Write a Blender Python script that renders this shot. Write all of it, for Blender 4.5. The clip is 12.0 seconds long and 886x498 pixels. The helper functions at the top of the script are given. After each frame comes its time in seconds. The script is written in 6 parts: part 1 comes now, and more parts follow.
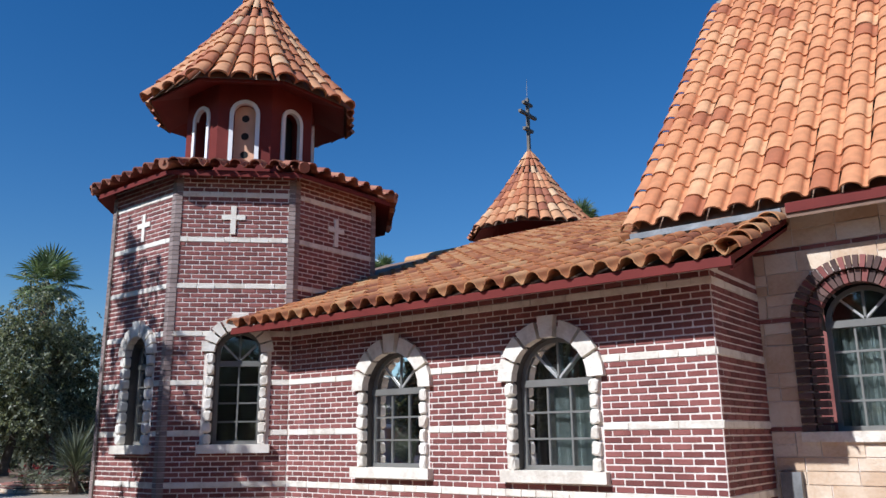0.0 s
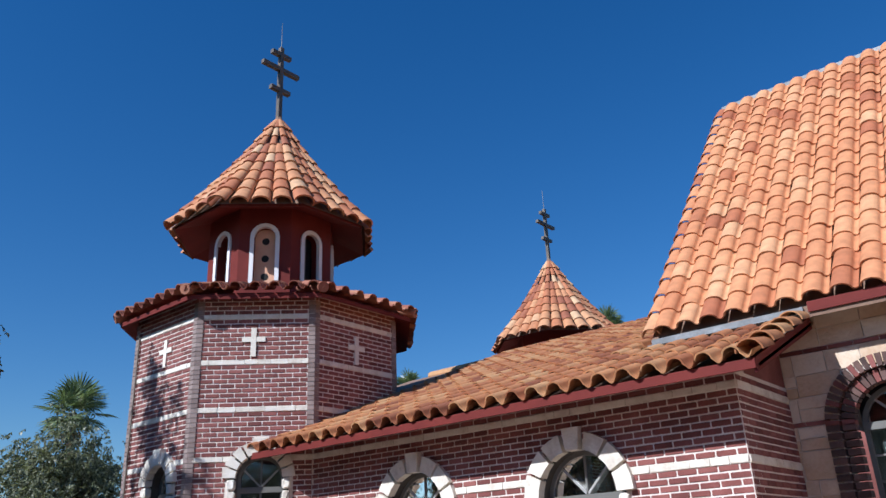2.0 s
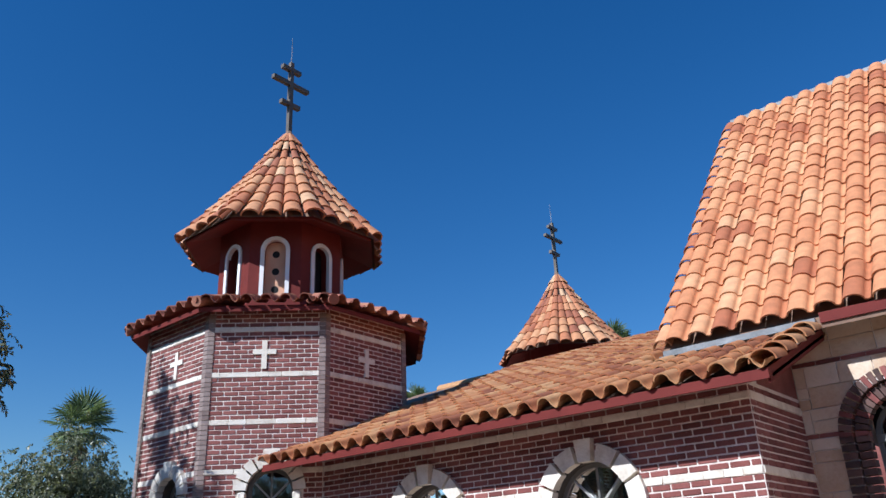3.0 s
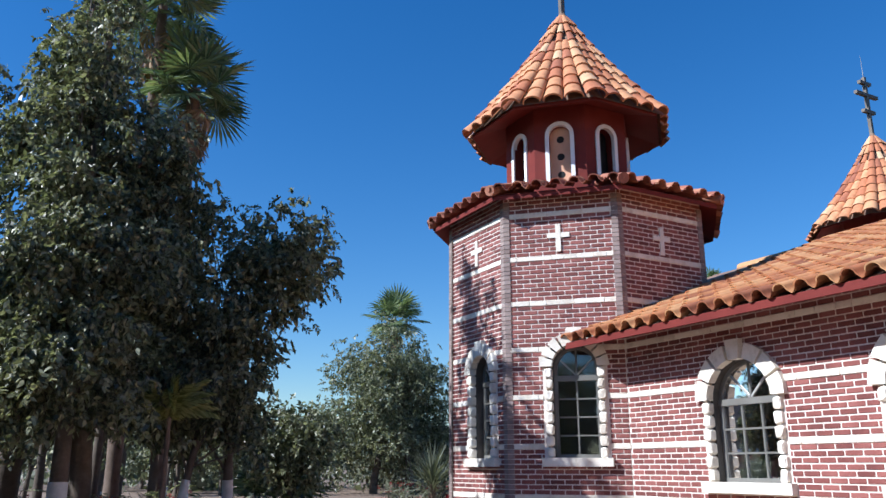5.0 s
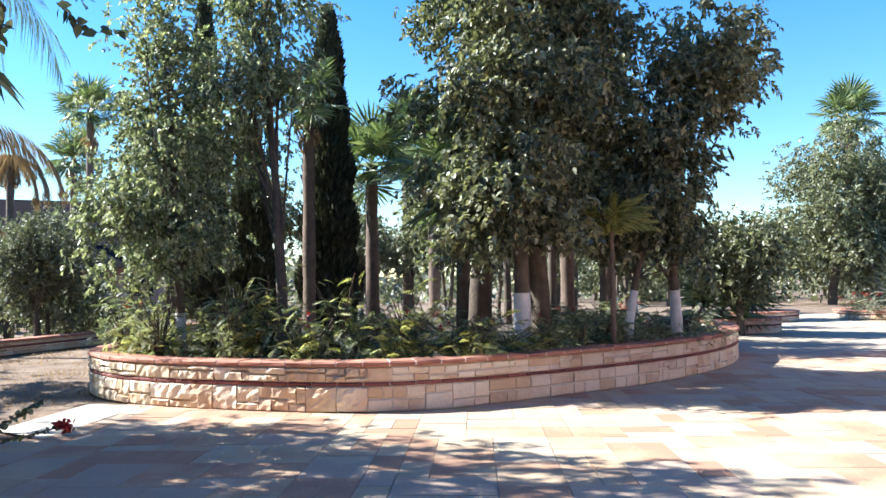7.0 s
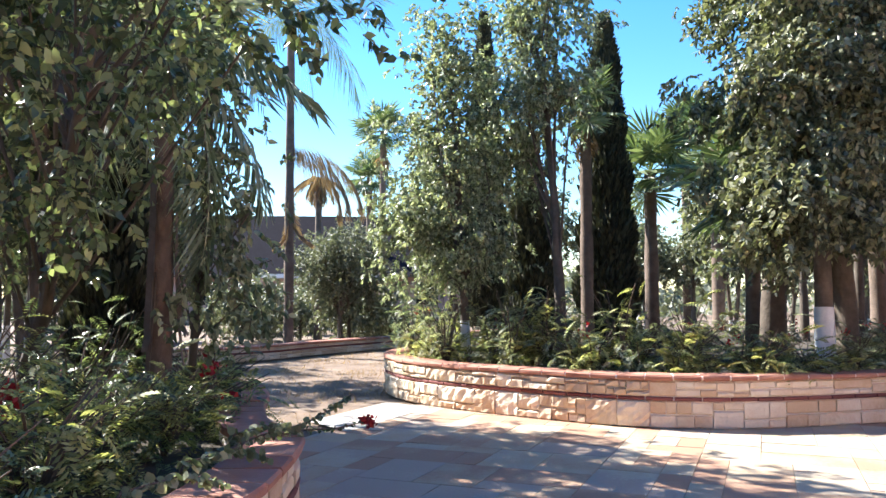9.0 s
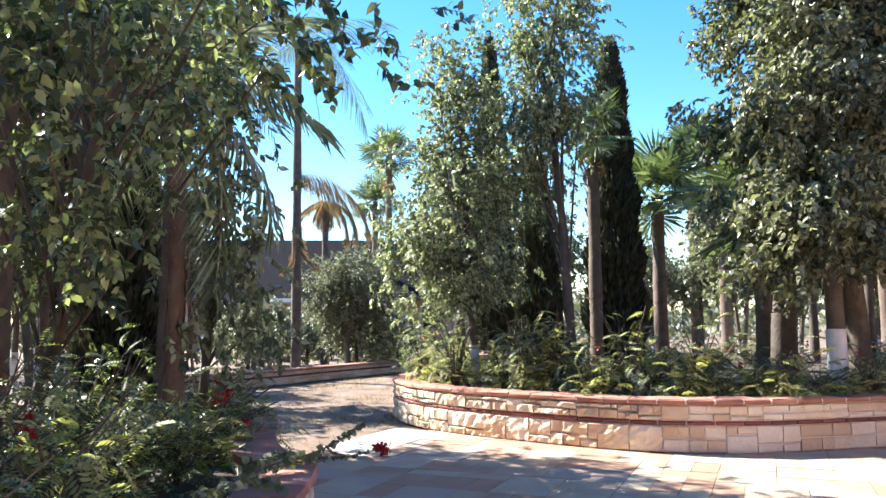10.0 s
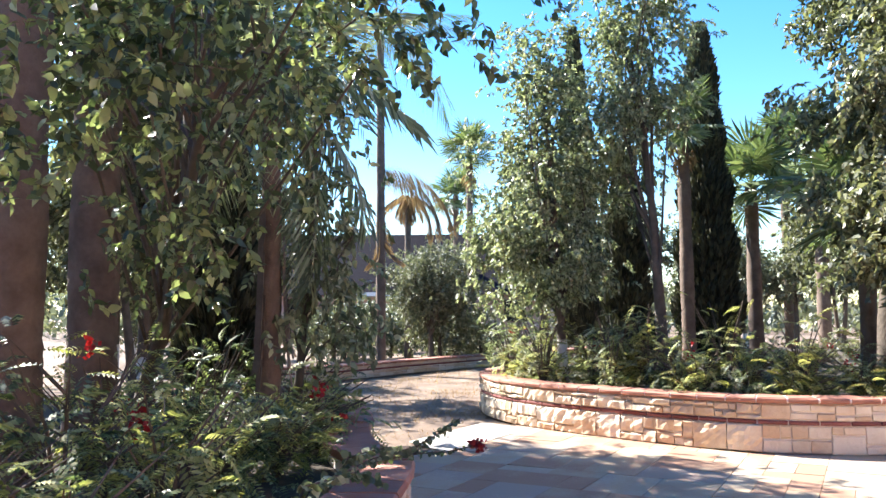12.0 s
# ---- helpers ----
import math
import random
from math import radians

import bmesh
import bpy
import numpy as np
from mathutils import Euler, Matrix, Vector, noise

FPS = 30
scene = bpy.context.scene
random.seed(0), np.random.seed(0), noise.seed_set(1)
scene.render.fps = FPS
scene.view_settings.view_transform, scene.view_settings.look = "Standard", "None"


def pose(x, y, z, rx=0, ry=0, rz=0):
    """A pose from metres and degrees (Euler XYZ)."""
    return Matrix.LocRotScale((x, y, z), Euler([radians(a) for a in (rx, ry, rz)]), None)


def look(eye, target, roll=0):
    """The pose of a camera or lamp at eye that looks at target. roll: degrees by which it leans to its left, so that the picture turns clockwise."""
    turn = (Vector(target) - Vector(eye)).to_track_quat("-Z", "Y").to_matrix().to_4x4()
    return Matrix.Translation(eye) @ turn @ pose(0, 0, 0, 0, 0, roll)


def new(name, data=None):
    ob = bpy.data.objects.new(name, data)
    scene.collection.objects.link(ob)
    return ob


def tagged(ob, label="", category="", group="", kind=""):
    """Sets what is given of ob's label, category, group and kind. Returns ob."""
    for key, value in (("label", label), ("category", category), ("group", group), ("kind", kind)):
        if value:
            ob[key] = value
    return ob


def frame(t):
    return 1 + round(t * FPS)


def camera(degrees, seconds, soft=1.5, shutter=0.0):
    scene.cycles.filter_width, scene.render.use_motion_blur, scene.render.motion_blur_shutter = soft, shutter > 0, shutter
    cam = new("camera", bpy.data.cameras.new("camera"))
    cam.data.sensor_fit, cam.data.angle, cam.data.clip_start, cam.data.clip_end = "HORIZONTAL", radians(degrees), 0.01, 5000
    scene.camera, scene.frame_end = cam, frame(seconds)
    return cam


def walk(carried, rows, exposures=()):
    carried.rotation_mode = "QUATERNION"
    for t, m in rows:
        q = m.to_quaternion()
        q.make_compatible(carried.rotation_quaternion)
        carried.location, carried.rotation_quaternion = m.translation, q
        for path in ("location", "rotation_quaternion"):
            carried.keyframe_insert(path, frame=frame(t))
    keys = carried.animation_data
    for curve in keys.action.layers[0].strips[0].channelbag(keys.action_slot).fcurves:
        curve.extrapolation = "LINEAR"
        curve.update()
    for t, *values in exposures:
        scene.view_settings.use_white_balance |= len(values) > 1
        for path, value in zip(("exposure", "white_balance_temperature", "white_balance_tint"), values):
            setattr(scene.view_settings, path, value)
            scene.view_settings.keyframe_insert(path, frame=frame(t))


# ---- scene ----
cam = camera(58.5, 12.0)
# seconds, eye x y z, yaw, pitch, lean
ROWS = [
    (0, 0.114, -0.114, 1.702, 38.19, 13.41, -0.62),
    (0.5, 0.126, -0.050, 1.697, 46.20, 13.08, -1.31),
    (1, 0.138, -0.004, 1.677, 47.19, 14.18, -2.02),
    (1.5, 0.181, -0.011, 1.693, 43.61, 18.47, -1.88),
    (2, 0.200, -0.033, 1.707, 39.87, 21.64, -2.57),
    (2.5, 0.211, -0.068, 1.707, 38.07, 23.32, -1.91),
    (2.7, 0.190, -0.085, 1.689, 38.96, 23.15, -2.10),
    (4.3, 0.044, -0.168, 1.502, 48.70, 18.79, -1.47),
    (4.5, 0.023, -0.175, 1.494, 52.63, 17.78, -0.74),
    (5, -0.034, -0.182, 1.469, 61.56, 15.46, 0.11),
    (5.5, -0.107, -0.181, 1.442, 69.97, 10.18, 0.42),
    (6, -0.174, -0.140, 1.432, 76.39, 6.22, -0.18),
    (6.5, -0.209, -0.136, 1.443, 84.52, 4.15, -0.71),
    (7, -0.278, -0.123, 1.437, 92.42, 2.50, -0.81),
    (7.5, -0.297, -0.180, 1.424, 99.56, 1.72, -0.85),
    (9.5, -0.297, -0.187, 1.436, 113.12, 4.03, -0.12),
    (10, -0.277, -0.228, 1.448, 112.46, 5.09, -0.49),
    (10.5, -0.221, -0.285, 1.448, 113.45, 5.44, -0.20),
    (11, -0.219, -0.300, 1.449, 113.54, 5.35, -0.64),
    (11.5, -0.238, -0.328, 1.454, 116.29, 4.85, -0.56),
    (12, -0.284, -0.337, 1.462, 118.22, 4.67, -0.42),
]
walk(cam, [(t, pose(x, y, z, 90 + pitch, 0, yaw) @ pose(0, 0, 0, 0, 0, lean)) for t, x, y, z, yaw, pitch, lean in ROWS],
     exposures=[(0, 0.2, 5750, 10), (2.5, 0.3, 5650, 10), (4.5, 0.45, 5650, 9), (5.5, 1.15, 5800, 8), (6.0, 1.5, 6000, 5), (6.5, 1.68, 6100, 5), (7.5, 2.0, 6350, 8), (9.5, 2.13, 6450, 9), (12, 2.28, 6500, 10)])

# ---- world and sun ----
SUN_ELEV, SUN_AZ = 40.0, 8.5  # height above the horizon, degrees west of south
world = bpy.data.worlds.new("sky")
scene.world = world
world.use_nodes = True
wn = world.node_tree.nodes
sky = wn.new("ShaderNodeTexSky")
sky.sky_type, sky.sun_disc = "NISHITA", False
sky.sun_elevation, sky.sun_rotation = radians(SUN_ELEV), radians(180 + SUN_AZ)
sky.air_density, sky.dust_density, sky.ozone_density = 1.2, 0.1, 5.0
sat = wn.new("ShaderNodeHueSaturation")
sat.inputs["Hue"].default_value, sat.inputs["Saturation"].default_value = 0.505, 1.28
world.node_tree.links.new(sky.outputs[0], sat.inputs["Color"])
world.node_tree.links.new(sat.outputs[0], wn["Background"].inputs[0])
wn["Background"].inputs[1].default_value = 0.08
sun_data = bpy.data.lights.new("sun", "SUN")
sun_data.energy, sun_data.angle, sun_data.color = 5.0, radians(0.53), (1.0, 0.965, 0.92)
sun = new("sun", sun_data)
_e, _a = radians(SUN_ELEV), radians(SUN_AZ)
sun.matrix_world = look((0, 0, 30), (30 * math.sin(_a) * math.cos(_e), 30 * math.cos(_a) * math.cos(_e), 30 - 30 * math.sin(_e)))


# ---- materials ----
def material(name, colours, scale=4.0, rough=0.8, bump=0.2, fine=40.0, metal=0.0, spread=0.0, island=0.0, sheen=0.0, spec=0.5, trans=0.0):
    """A procedural surface: a ramp of colours over noise at two scales, with fine relief.
    spread: brightness variation from piece to piece (objects); island: the same within a joined mesh."""
    m = bpy.data.materials.new(name)
    m.use_nodes = True
    nt = m.node_tree
    nd, ln = nt.nodes, nt.links
    bsdf = nd["Principled BSDF"]
    tc = nd.new("ShaderNodeTexCoord")
    n1, n2 = nd.new("ShaderNodeTexNoise"), nd.new("ShaderNodeTexNoise")
    n1.inputs["Scale"].default_value, n1.inputs["Detail"].default_value = scale, 5
    n2.inputs["Scale"].default_value, n2.inputs["Detail"].default_value = fine, 4
    geo = nd.new("ShaderNodeNewGeometry")
    for n in (n1, n2):
        ln.new(geo.outputs["Position"], n.inputs["Vector"])
    mix = nd.new("ShaderNodeMath")
    mix.operation = "MULTIPLY_ADD"
    ln.new(n2.outputs[0], mix.inputs[0])
    mix.inputs[1].default_value = 0.35
    sub = nd.new("ShaderNodeMath")
    sub.operation = "SUBTRACT"
    ln.new(n1.outputs[0], sub.inputs[0])
    sub.inputs[1].default_value = 0.175
    ln.new(sub.outputs[0], mix.inputs[2])
    value = mix.outputs[0]
    if spread or island:
        rnd = nd.new("ShaderNodeObjectInfo") if spread else geo
        sock = rnd.outputs["Random"] if spread else geo.outputs["Random Per Island"]
        ad = nd.new("ShaderNodeMath")
        ad.operation = "MULTIPLY_ADD"
        ad.inputs[1].default_value = spread or island
        c = nd.new("ShaderNodeMath")
        c.operation = "SUBTRACT"
        c.inputs[1].default_value = 0.5
        ln.new(sock, c.inputs[0])
        ln.new(c.outputs[0], ad.inputs[0])
        ln.new(value, ad.inputs[2])
        value = ad.outputs[0]
    ramp = nd.new("ShaderNodeValToRGB")
    el = ramp.color_ramp.elements
    lo, hi = 0.25, 0.75
    for i, c in enumerate(colours):
        p = lo + (hi - lo) * i / max(1, len(colours) - 1)
        e = el[i] if i < 2 else el.new(p)
        e.position = p
        e.color = (*c, 1)
    if len(colours) > 2:
        for i, c in enumerate(colours):
            el[i].position = lo + (hi - lo) * i / (len(colours) - 1)
            el[i].color = (*c, 1)
    ln.new(value, ramp.inputs[0])
    ln.new(ramp.outputs[0], bsdf.inputs["Base Color"])
    bsdf.inputs["Roughness"].default_value = rough
    bsdf.inputs["Metallic"].default_value = metal
    bsdf.inputs["Specular IOR Level"].default_value = spec
    if bump:
        b = nd.new("ShaderNodeBump")
        b.inputs["Strength"].default_value, b.inputs["Distance"].default_value = bump, 0.01
        ln.new(n2.outputs[0], b.inputs["Height"])
        ln.new(b.outputs[0], bsdf.inputs["Normal"])
    if trans:
        out = nd["Material Output"]
        tr = nd.new("ShaderNodeBsdfTranslucent")
        tint = nd.new("ShaderNodeMix")
        tint.data_type, tint.blend_type = "RGBA", "MULTIPLY"
        tint.inputs[0].default_value = 1.0
        ln.new(ramp.outputs[0], tint.inputs[6])
        tint.inputs[7].default_value = (1.3, 1.38, 0.85, 1)
        ln.new(tint.outputs[2], tr.inputs["Color"])
        ms = nd.new("ShaderNodeMixShader")
        ms.inputs[0].default_value = trans
        ln.new(bsdf.outputs[0], ms.inputs[1])
        ln.new(tr.outputs[0], ms.inputs[2])
        ln.new(ms.outputs[0], out.inputs[0])
    return m


BRICK = material("brick", [(0.14, 0.042, 0.036), (0.2, 0.062, 0.052), (0.27, 0.095, 0.08)], 3, 0.85, 0.4, 60, spread=0.5)
BRICK_FIELD = material("brick_joined", [(0.14, 0.042, 0.036), (0.2, 0.062, 0.052), (0.27, 0.095, 0.08)], 3, 0.85, 0.4, 60, island=0.5)
MORTAR = material("mortar", [(0.66, 0.57, 0.5), (0.8, 0.71, 0.64)], 6, 0.95, 0.5, 90)
PALE = material("pale_stone", [(0.58, 0.51, 0.42), (0.74, 0.68, 0.58), (0.8, 0.75, 0.66)], 5, 0.85, 0.8, 30, spread=0.3)
QUOIN = material("grey_brick", [(0.2, 0.145, 0.13), (0.31, 0.24, 0.215)], 6, 0.85, 0.5, 60, spread=0.4)
BROWN = material("brown_brick", [(0.06, 0.035, 0.03), (0.1, 0.055, 0.045), (0.15, 0.085, 0.07)], 5, 0.85, 0.4, 60, spread=0.5)
RED = material("red_paint", [(0.125, 0.02, 0.016), (0.175, 0.029, 0.022)], 2, 0.7, 0.15, 50, spec=0.2)
WHITE = material("white_paint", [(0.72, 0.7, 0.68), (0.82, 0.8, 0.78)], 4, 0.6, 0.1, 50)
PEACH = material("peach_plaster", [(0.62, 0.33, 0.2), (0.7, 0.4, 0.26)], 4, 0.8, 0.2, 50)


def tile_material(name, stops, joined=False):
    """Fired clay: every tile has a tone of its own, faintly clouded, with dust in the fine grain."""
    m = material(name, [(0.5, 0.5, 0.5), (0.5, 0.5, 0.5)], 5, 0.78, 0.25, 60)
    nd, ln = m.node_tree.nodes, m.node_tree.links
    bsdf = nd["Principled BSDF"]
    src = nd.new("ShaderNodeNewGeometry").outputs["Random Per Island"] if joined else nd.new("ShaderNodeObjectInfo").outputs["Random"]
    tone = nd.new("ShaderNodeValToRGB")
    el = tone.color_ramp.elements
    for k, (p, c) in enumerate(stops):
        e = el[k] if k < 2 else el.new(p)
        e.position, e.color = p, (*c, 1)
    for k, (p, c) in enumerate(stops):
        el[k].position, el[k].color = p, (*c, 1)
    ln.new(src, tone.inputs[0])
    cloud = nd.new("ShaderNodeTexNoise")
    cloud.inputs["Scale"].default_value, cloud.inputs["Detail"].default_value = 7.0, 6
    ln.new(nd.new("ShaderNodeNewGeometry").outputs["Position"], cloud.inputs["Vector"])
    level = nd.new("ShaderNodeMapRange")
    level.inputs["From Min"].default_value, level.inputs["From Max"].default_value = 0.3, 0.7
    level.inputs["To Min"].default_value, level.inputs["To Max"].default_value = 0.82, 1.14
    ln.new(cloud.outputs[0], level.inputs["Value"])
    mul = nd.new("ShaderNodeMix")
    mul.data_type, mul.blend_type = "RGBA", "MULTIPLY"
    mul.inputs[0].default_value = 1.0
    ln.new(tone.outputs[0], mul.inputs[6])
    ln.new(level.outputs[0], mul.inputs[7])
    ln.new(mul.outputs[2], bsdf.inputs["Base Color"])
    return m


NEW_CLAY = [(0.0, (0.36, 0.115, 0.05)), (0.1, (0.42, 0.145, 0.06)), (0.15, (0.52, 0.21, 0.09)), (0.55, (0.57, 0.245, 0.108)), (0.8, (0.59, 0.27, 0.122)), (1.0, (0.62, 0.33, 0.165))]
OLD_CLAY = [(0.0, (0.24, 0.08, 0.036)), (0.2, (0.36, 0.13, 0.05)), (0.6, (0.44, 0.19, 0.075)), (1.0, (0.5, 0.27, 0.12))]
SPIRE_CLAY = [(0.0, (0.26, 0.085, 0.045)), (0.3, (0.42, 0.15, 0.065)), (0.55, (0.5, 0.22, 0.1)), (0.85, (0.54, 0.27, 0.13)), (1.0, (0.58, 0.37, 0.21))]
TILE, TILE_FIELD = tile_material("clay_tile", NEW_CLAY), tile_material("clay_tile_joined", NEW_CLAY, True)
TILE_OLD, TILE_OLD_FIELD = tile_material("weathered_tile", OLD_CLAY), tile_material("weathered_tile_joined", OLD_CLAY, True)
TILE_SPIRE, TILE_SPIRE_FIELD = tile_material("spire_tile", SPIRE_CLAY), tile_material("spire_tile_joined", SPIRE_CLAY, True)
RED_CLAY = [(0.0, (0.15, 0.048, 0.032)), (0.4, (0.27, 0.09, 0.055)), (1.0, (0.42, 0.19, 0.11))]
TILE_RED, TILE_RED_FIELD = tile_material("dark_red_tile", RED_CLAY), tile_material("dark_red_tile_joined", RED_CLAY, True)
UNDER = material("roof_mortar", [(0.17, 0.1, 0.07), (0.24, 0.15, 0.1)], 6, 0.9, 0.4, 60)
METAL = material("flashing", [(0.14, 0.145, 0.145), (0.2, 0.2, 0.2), (0.3, 0.3, 0.3)], 4, 0.6, 0.2, 30, metal=0.3)
IRON = material("dark_bronze", [(0.09, 0.075, 0.06), (0.16, 0.13, 0.1)], 6, 0.55, 0.2, 40, metal=0.3)
FRAME = material("grey_window_frame", [(0.13, 0.125, 0.11), (0.17, 0.165, 0.15)], 4, 0.5, 0.1, 40)
# near-black that stands for the unlit space behind windows, slits and holes
DARK = material("interior_shade", [(0.01, 0.01, 0.01), (0.02, 0.02, 0.02)], 4, 0.9, 0)
# pale cloth coloured dark, so the dimness indoors is part of it
CURTAIN = material("curtain_in_shade", [(0.05, 0.068, 0.064), (0.1, 0.125, 0.117)], 3, 0.9, 0.2, 30)
BLOCK = material("tan_stone", [(0.54, 0.38, 0.25), (0.66, 0.52, 0.38), (0.73, 0.62, 0.49)], 2.5, 0.9, 0.9, 25, spread=0.5)
BLOCK_FIELD = material("tan_stone_joined", [(0.42, 0.33, 0.23), (0.56, 0.46, 0.34), (0.64, 0.56, 0.44)], 2.5, 0.9, 0.7, 25, island=0.6)
CAP = material("red_cap_brick", [(0.3, 0.12, 0.08), (0.42, 0.2, 0.14)], 4, 0.85, 0.3, 50, spread=0.4)
FLAG = [(0.34, 0.195, 0.125), (0.385, 0.25, 0.16), (0.4, 0.295, 0.195), (0.41, 0.315, 0.215), (0.42, 0.345, 0.25), (0.37, 0.28, 0.215)]
SLAB = material("sandstone_flag", FLAG, 1.5, 0.85, 0.4, 30, spread=0.75)
SLAB_FIELD = material("sandstone_joined", FLAG, 1.5, 0.85, 0.4, 30, island=0.75)
GROUT = material("grout", [(0.3, 0.24, 0.18), (0.38, 0.31, 0.24)], 4, 0.95, 0.3, 60)
CONCRETE = material("concrete", [(0.34, 0.31, 0.27), (0.44, 0.4, 0.35)], 1.2, 0.9, 0.3, 60)
DIRT = material("gravelly_dirt", [(0.09, 0.058, 0.036), (0.17, 0.115, 0.077), (0.26, 0.2, 0.145)], 1.6, 0.95, 1.0, 18)
SOIL = material("dark_soil", [(0.03, 0.022, 0.015), (0.08, 0.06, 0.04)], 3, 0.95, 0.8, 25)
BARK = material("bark", [(0.065, 0.05, 0.038), (0.14, 0.11, 0.085)], 5, 0.95, 0.9, 25)
PALMBARK = material("palm_bark", [(0.1, 0.07, 0.052), (0.19, 0.138, 0.105)], 6, 0.95, 0.9, 30)
PEEL = material("peeling_bark", [(0.16, 0.12, 0.095), (0.28, 0.22, 0.18)], 6, 0.95, 0.6, 30)
WASH = material("whitewash", [(0.5, 0.5, 0.5), (0.68, 0.67, 0.66)], 8, 0.9, 0.4, 40)
LEAF = material("leaf_green", [(0.062, 0.07, 0.037), (0.15, 0.158, 0.088), (0.27, 0.272, 0.165)], 1.2, 0.42, 0, 8, island=1.0, trans=0.32, spec=0.55)
LEAF_LIGHT = material("leaf_light", [(0.113, 0.134, 0.076), (0.228, 0.254, 0.155), (0.375, 0.395, 0.27)], 1.2, 0.45, 0, 8, island=1.0, trans=0.36, spec=0.42)
LEAF_DEEP = material("leaf_deep", [(0.044, 0.064, 0.03), (0.11, 0.15, 0.066), (0.28, 0.325, 0.155)], 1.2, 0.36, 0, 8, island=1.0, trans=0.34, spec=0.6)
LEAF_YELLOW = material("leaf_yellow", [(0.17, 0.185, 0.065), (0.3, 0.31, 0.115), (0.43, 0.42, 0.19)], 1.2, 0.5, 0, 8, island=0.9, trans=0.4, spec=0.4)
LEAF_GREY = material("leaf_grey", [(0.09, 0.1, 0.062), (0.15, 0.16, 0.105), (0.22, 0.225, 0.155)], 1.2, 0.55, 0, 8, island=0.8, trans=0.25)
CYPRESS = material("cypress_green", [(0.02, 0.022, 0.013), (0.042, 0.043, 0.024), (0.075, 0.075, 0.042)], 2, 0.8, 0, 8, island=0.8, trans=0.1)
PALMLEAF = material("palm_green", [(0.06, 0.09, 0.04), (0.12, 0.165, 0.07), (0.2, 0.24, 0.11)], 2, 0.4, 0, 8, island=0.8, trans=0.25)
STRAW = material("dead_frond", [(0.2, 0.12, 0.065), (0.38, 0.25, 0.145)], 3, 0.8, 0, 10, island=0.8, trans=0.3)
FLOWER = material("red_petal", [(0.22, 0.008, 0.012), (0.36, 0.014, 0.02)], 3, 0.6, 0, 10, island=0.6, trans=0.3)

# dark lining colour with the shade of the window recess put into it
REVEAL = material("reveal_with_shade", [(0.045, 0.038, 0.032), (0.08, 0.07, 0.06)], 4, 0.8, 0.2, 40)
GLASS = bpy.data.materials.new("window_glass")
GLASS.use_nodes = True
_b = GLASS.node_tree.nodes["Principled BSDF"]
_b.inputs["Base Color"].default_value = (0.9, 0.93, 0.93, 1)
_b.inputs["Roughness"].default_value = 0.03
_b.inputs["Transmission Weight"].default_value = 1.0
_b.inputs["IOR"].default_value = 1.9


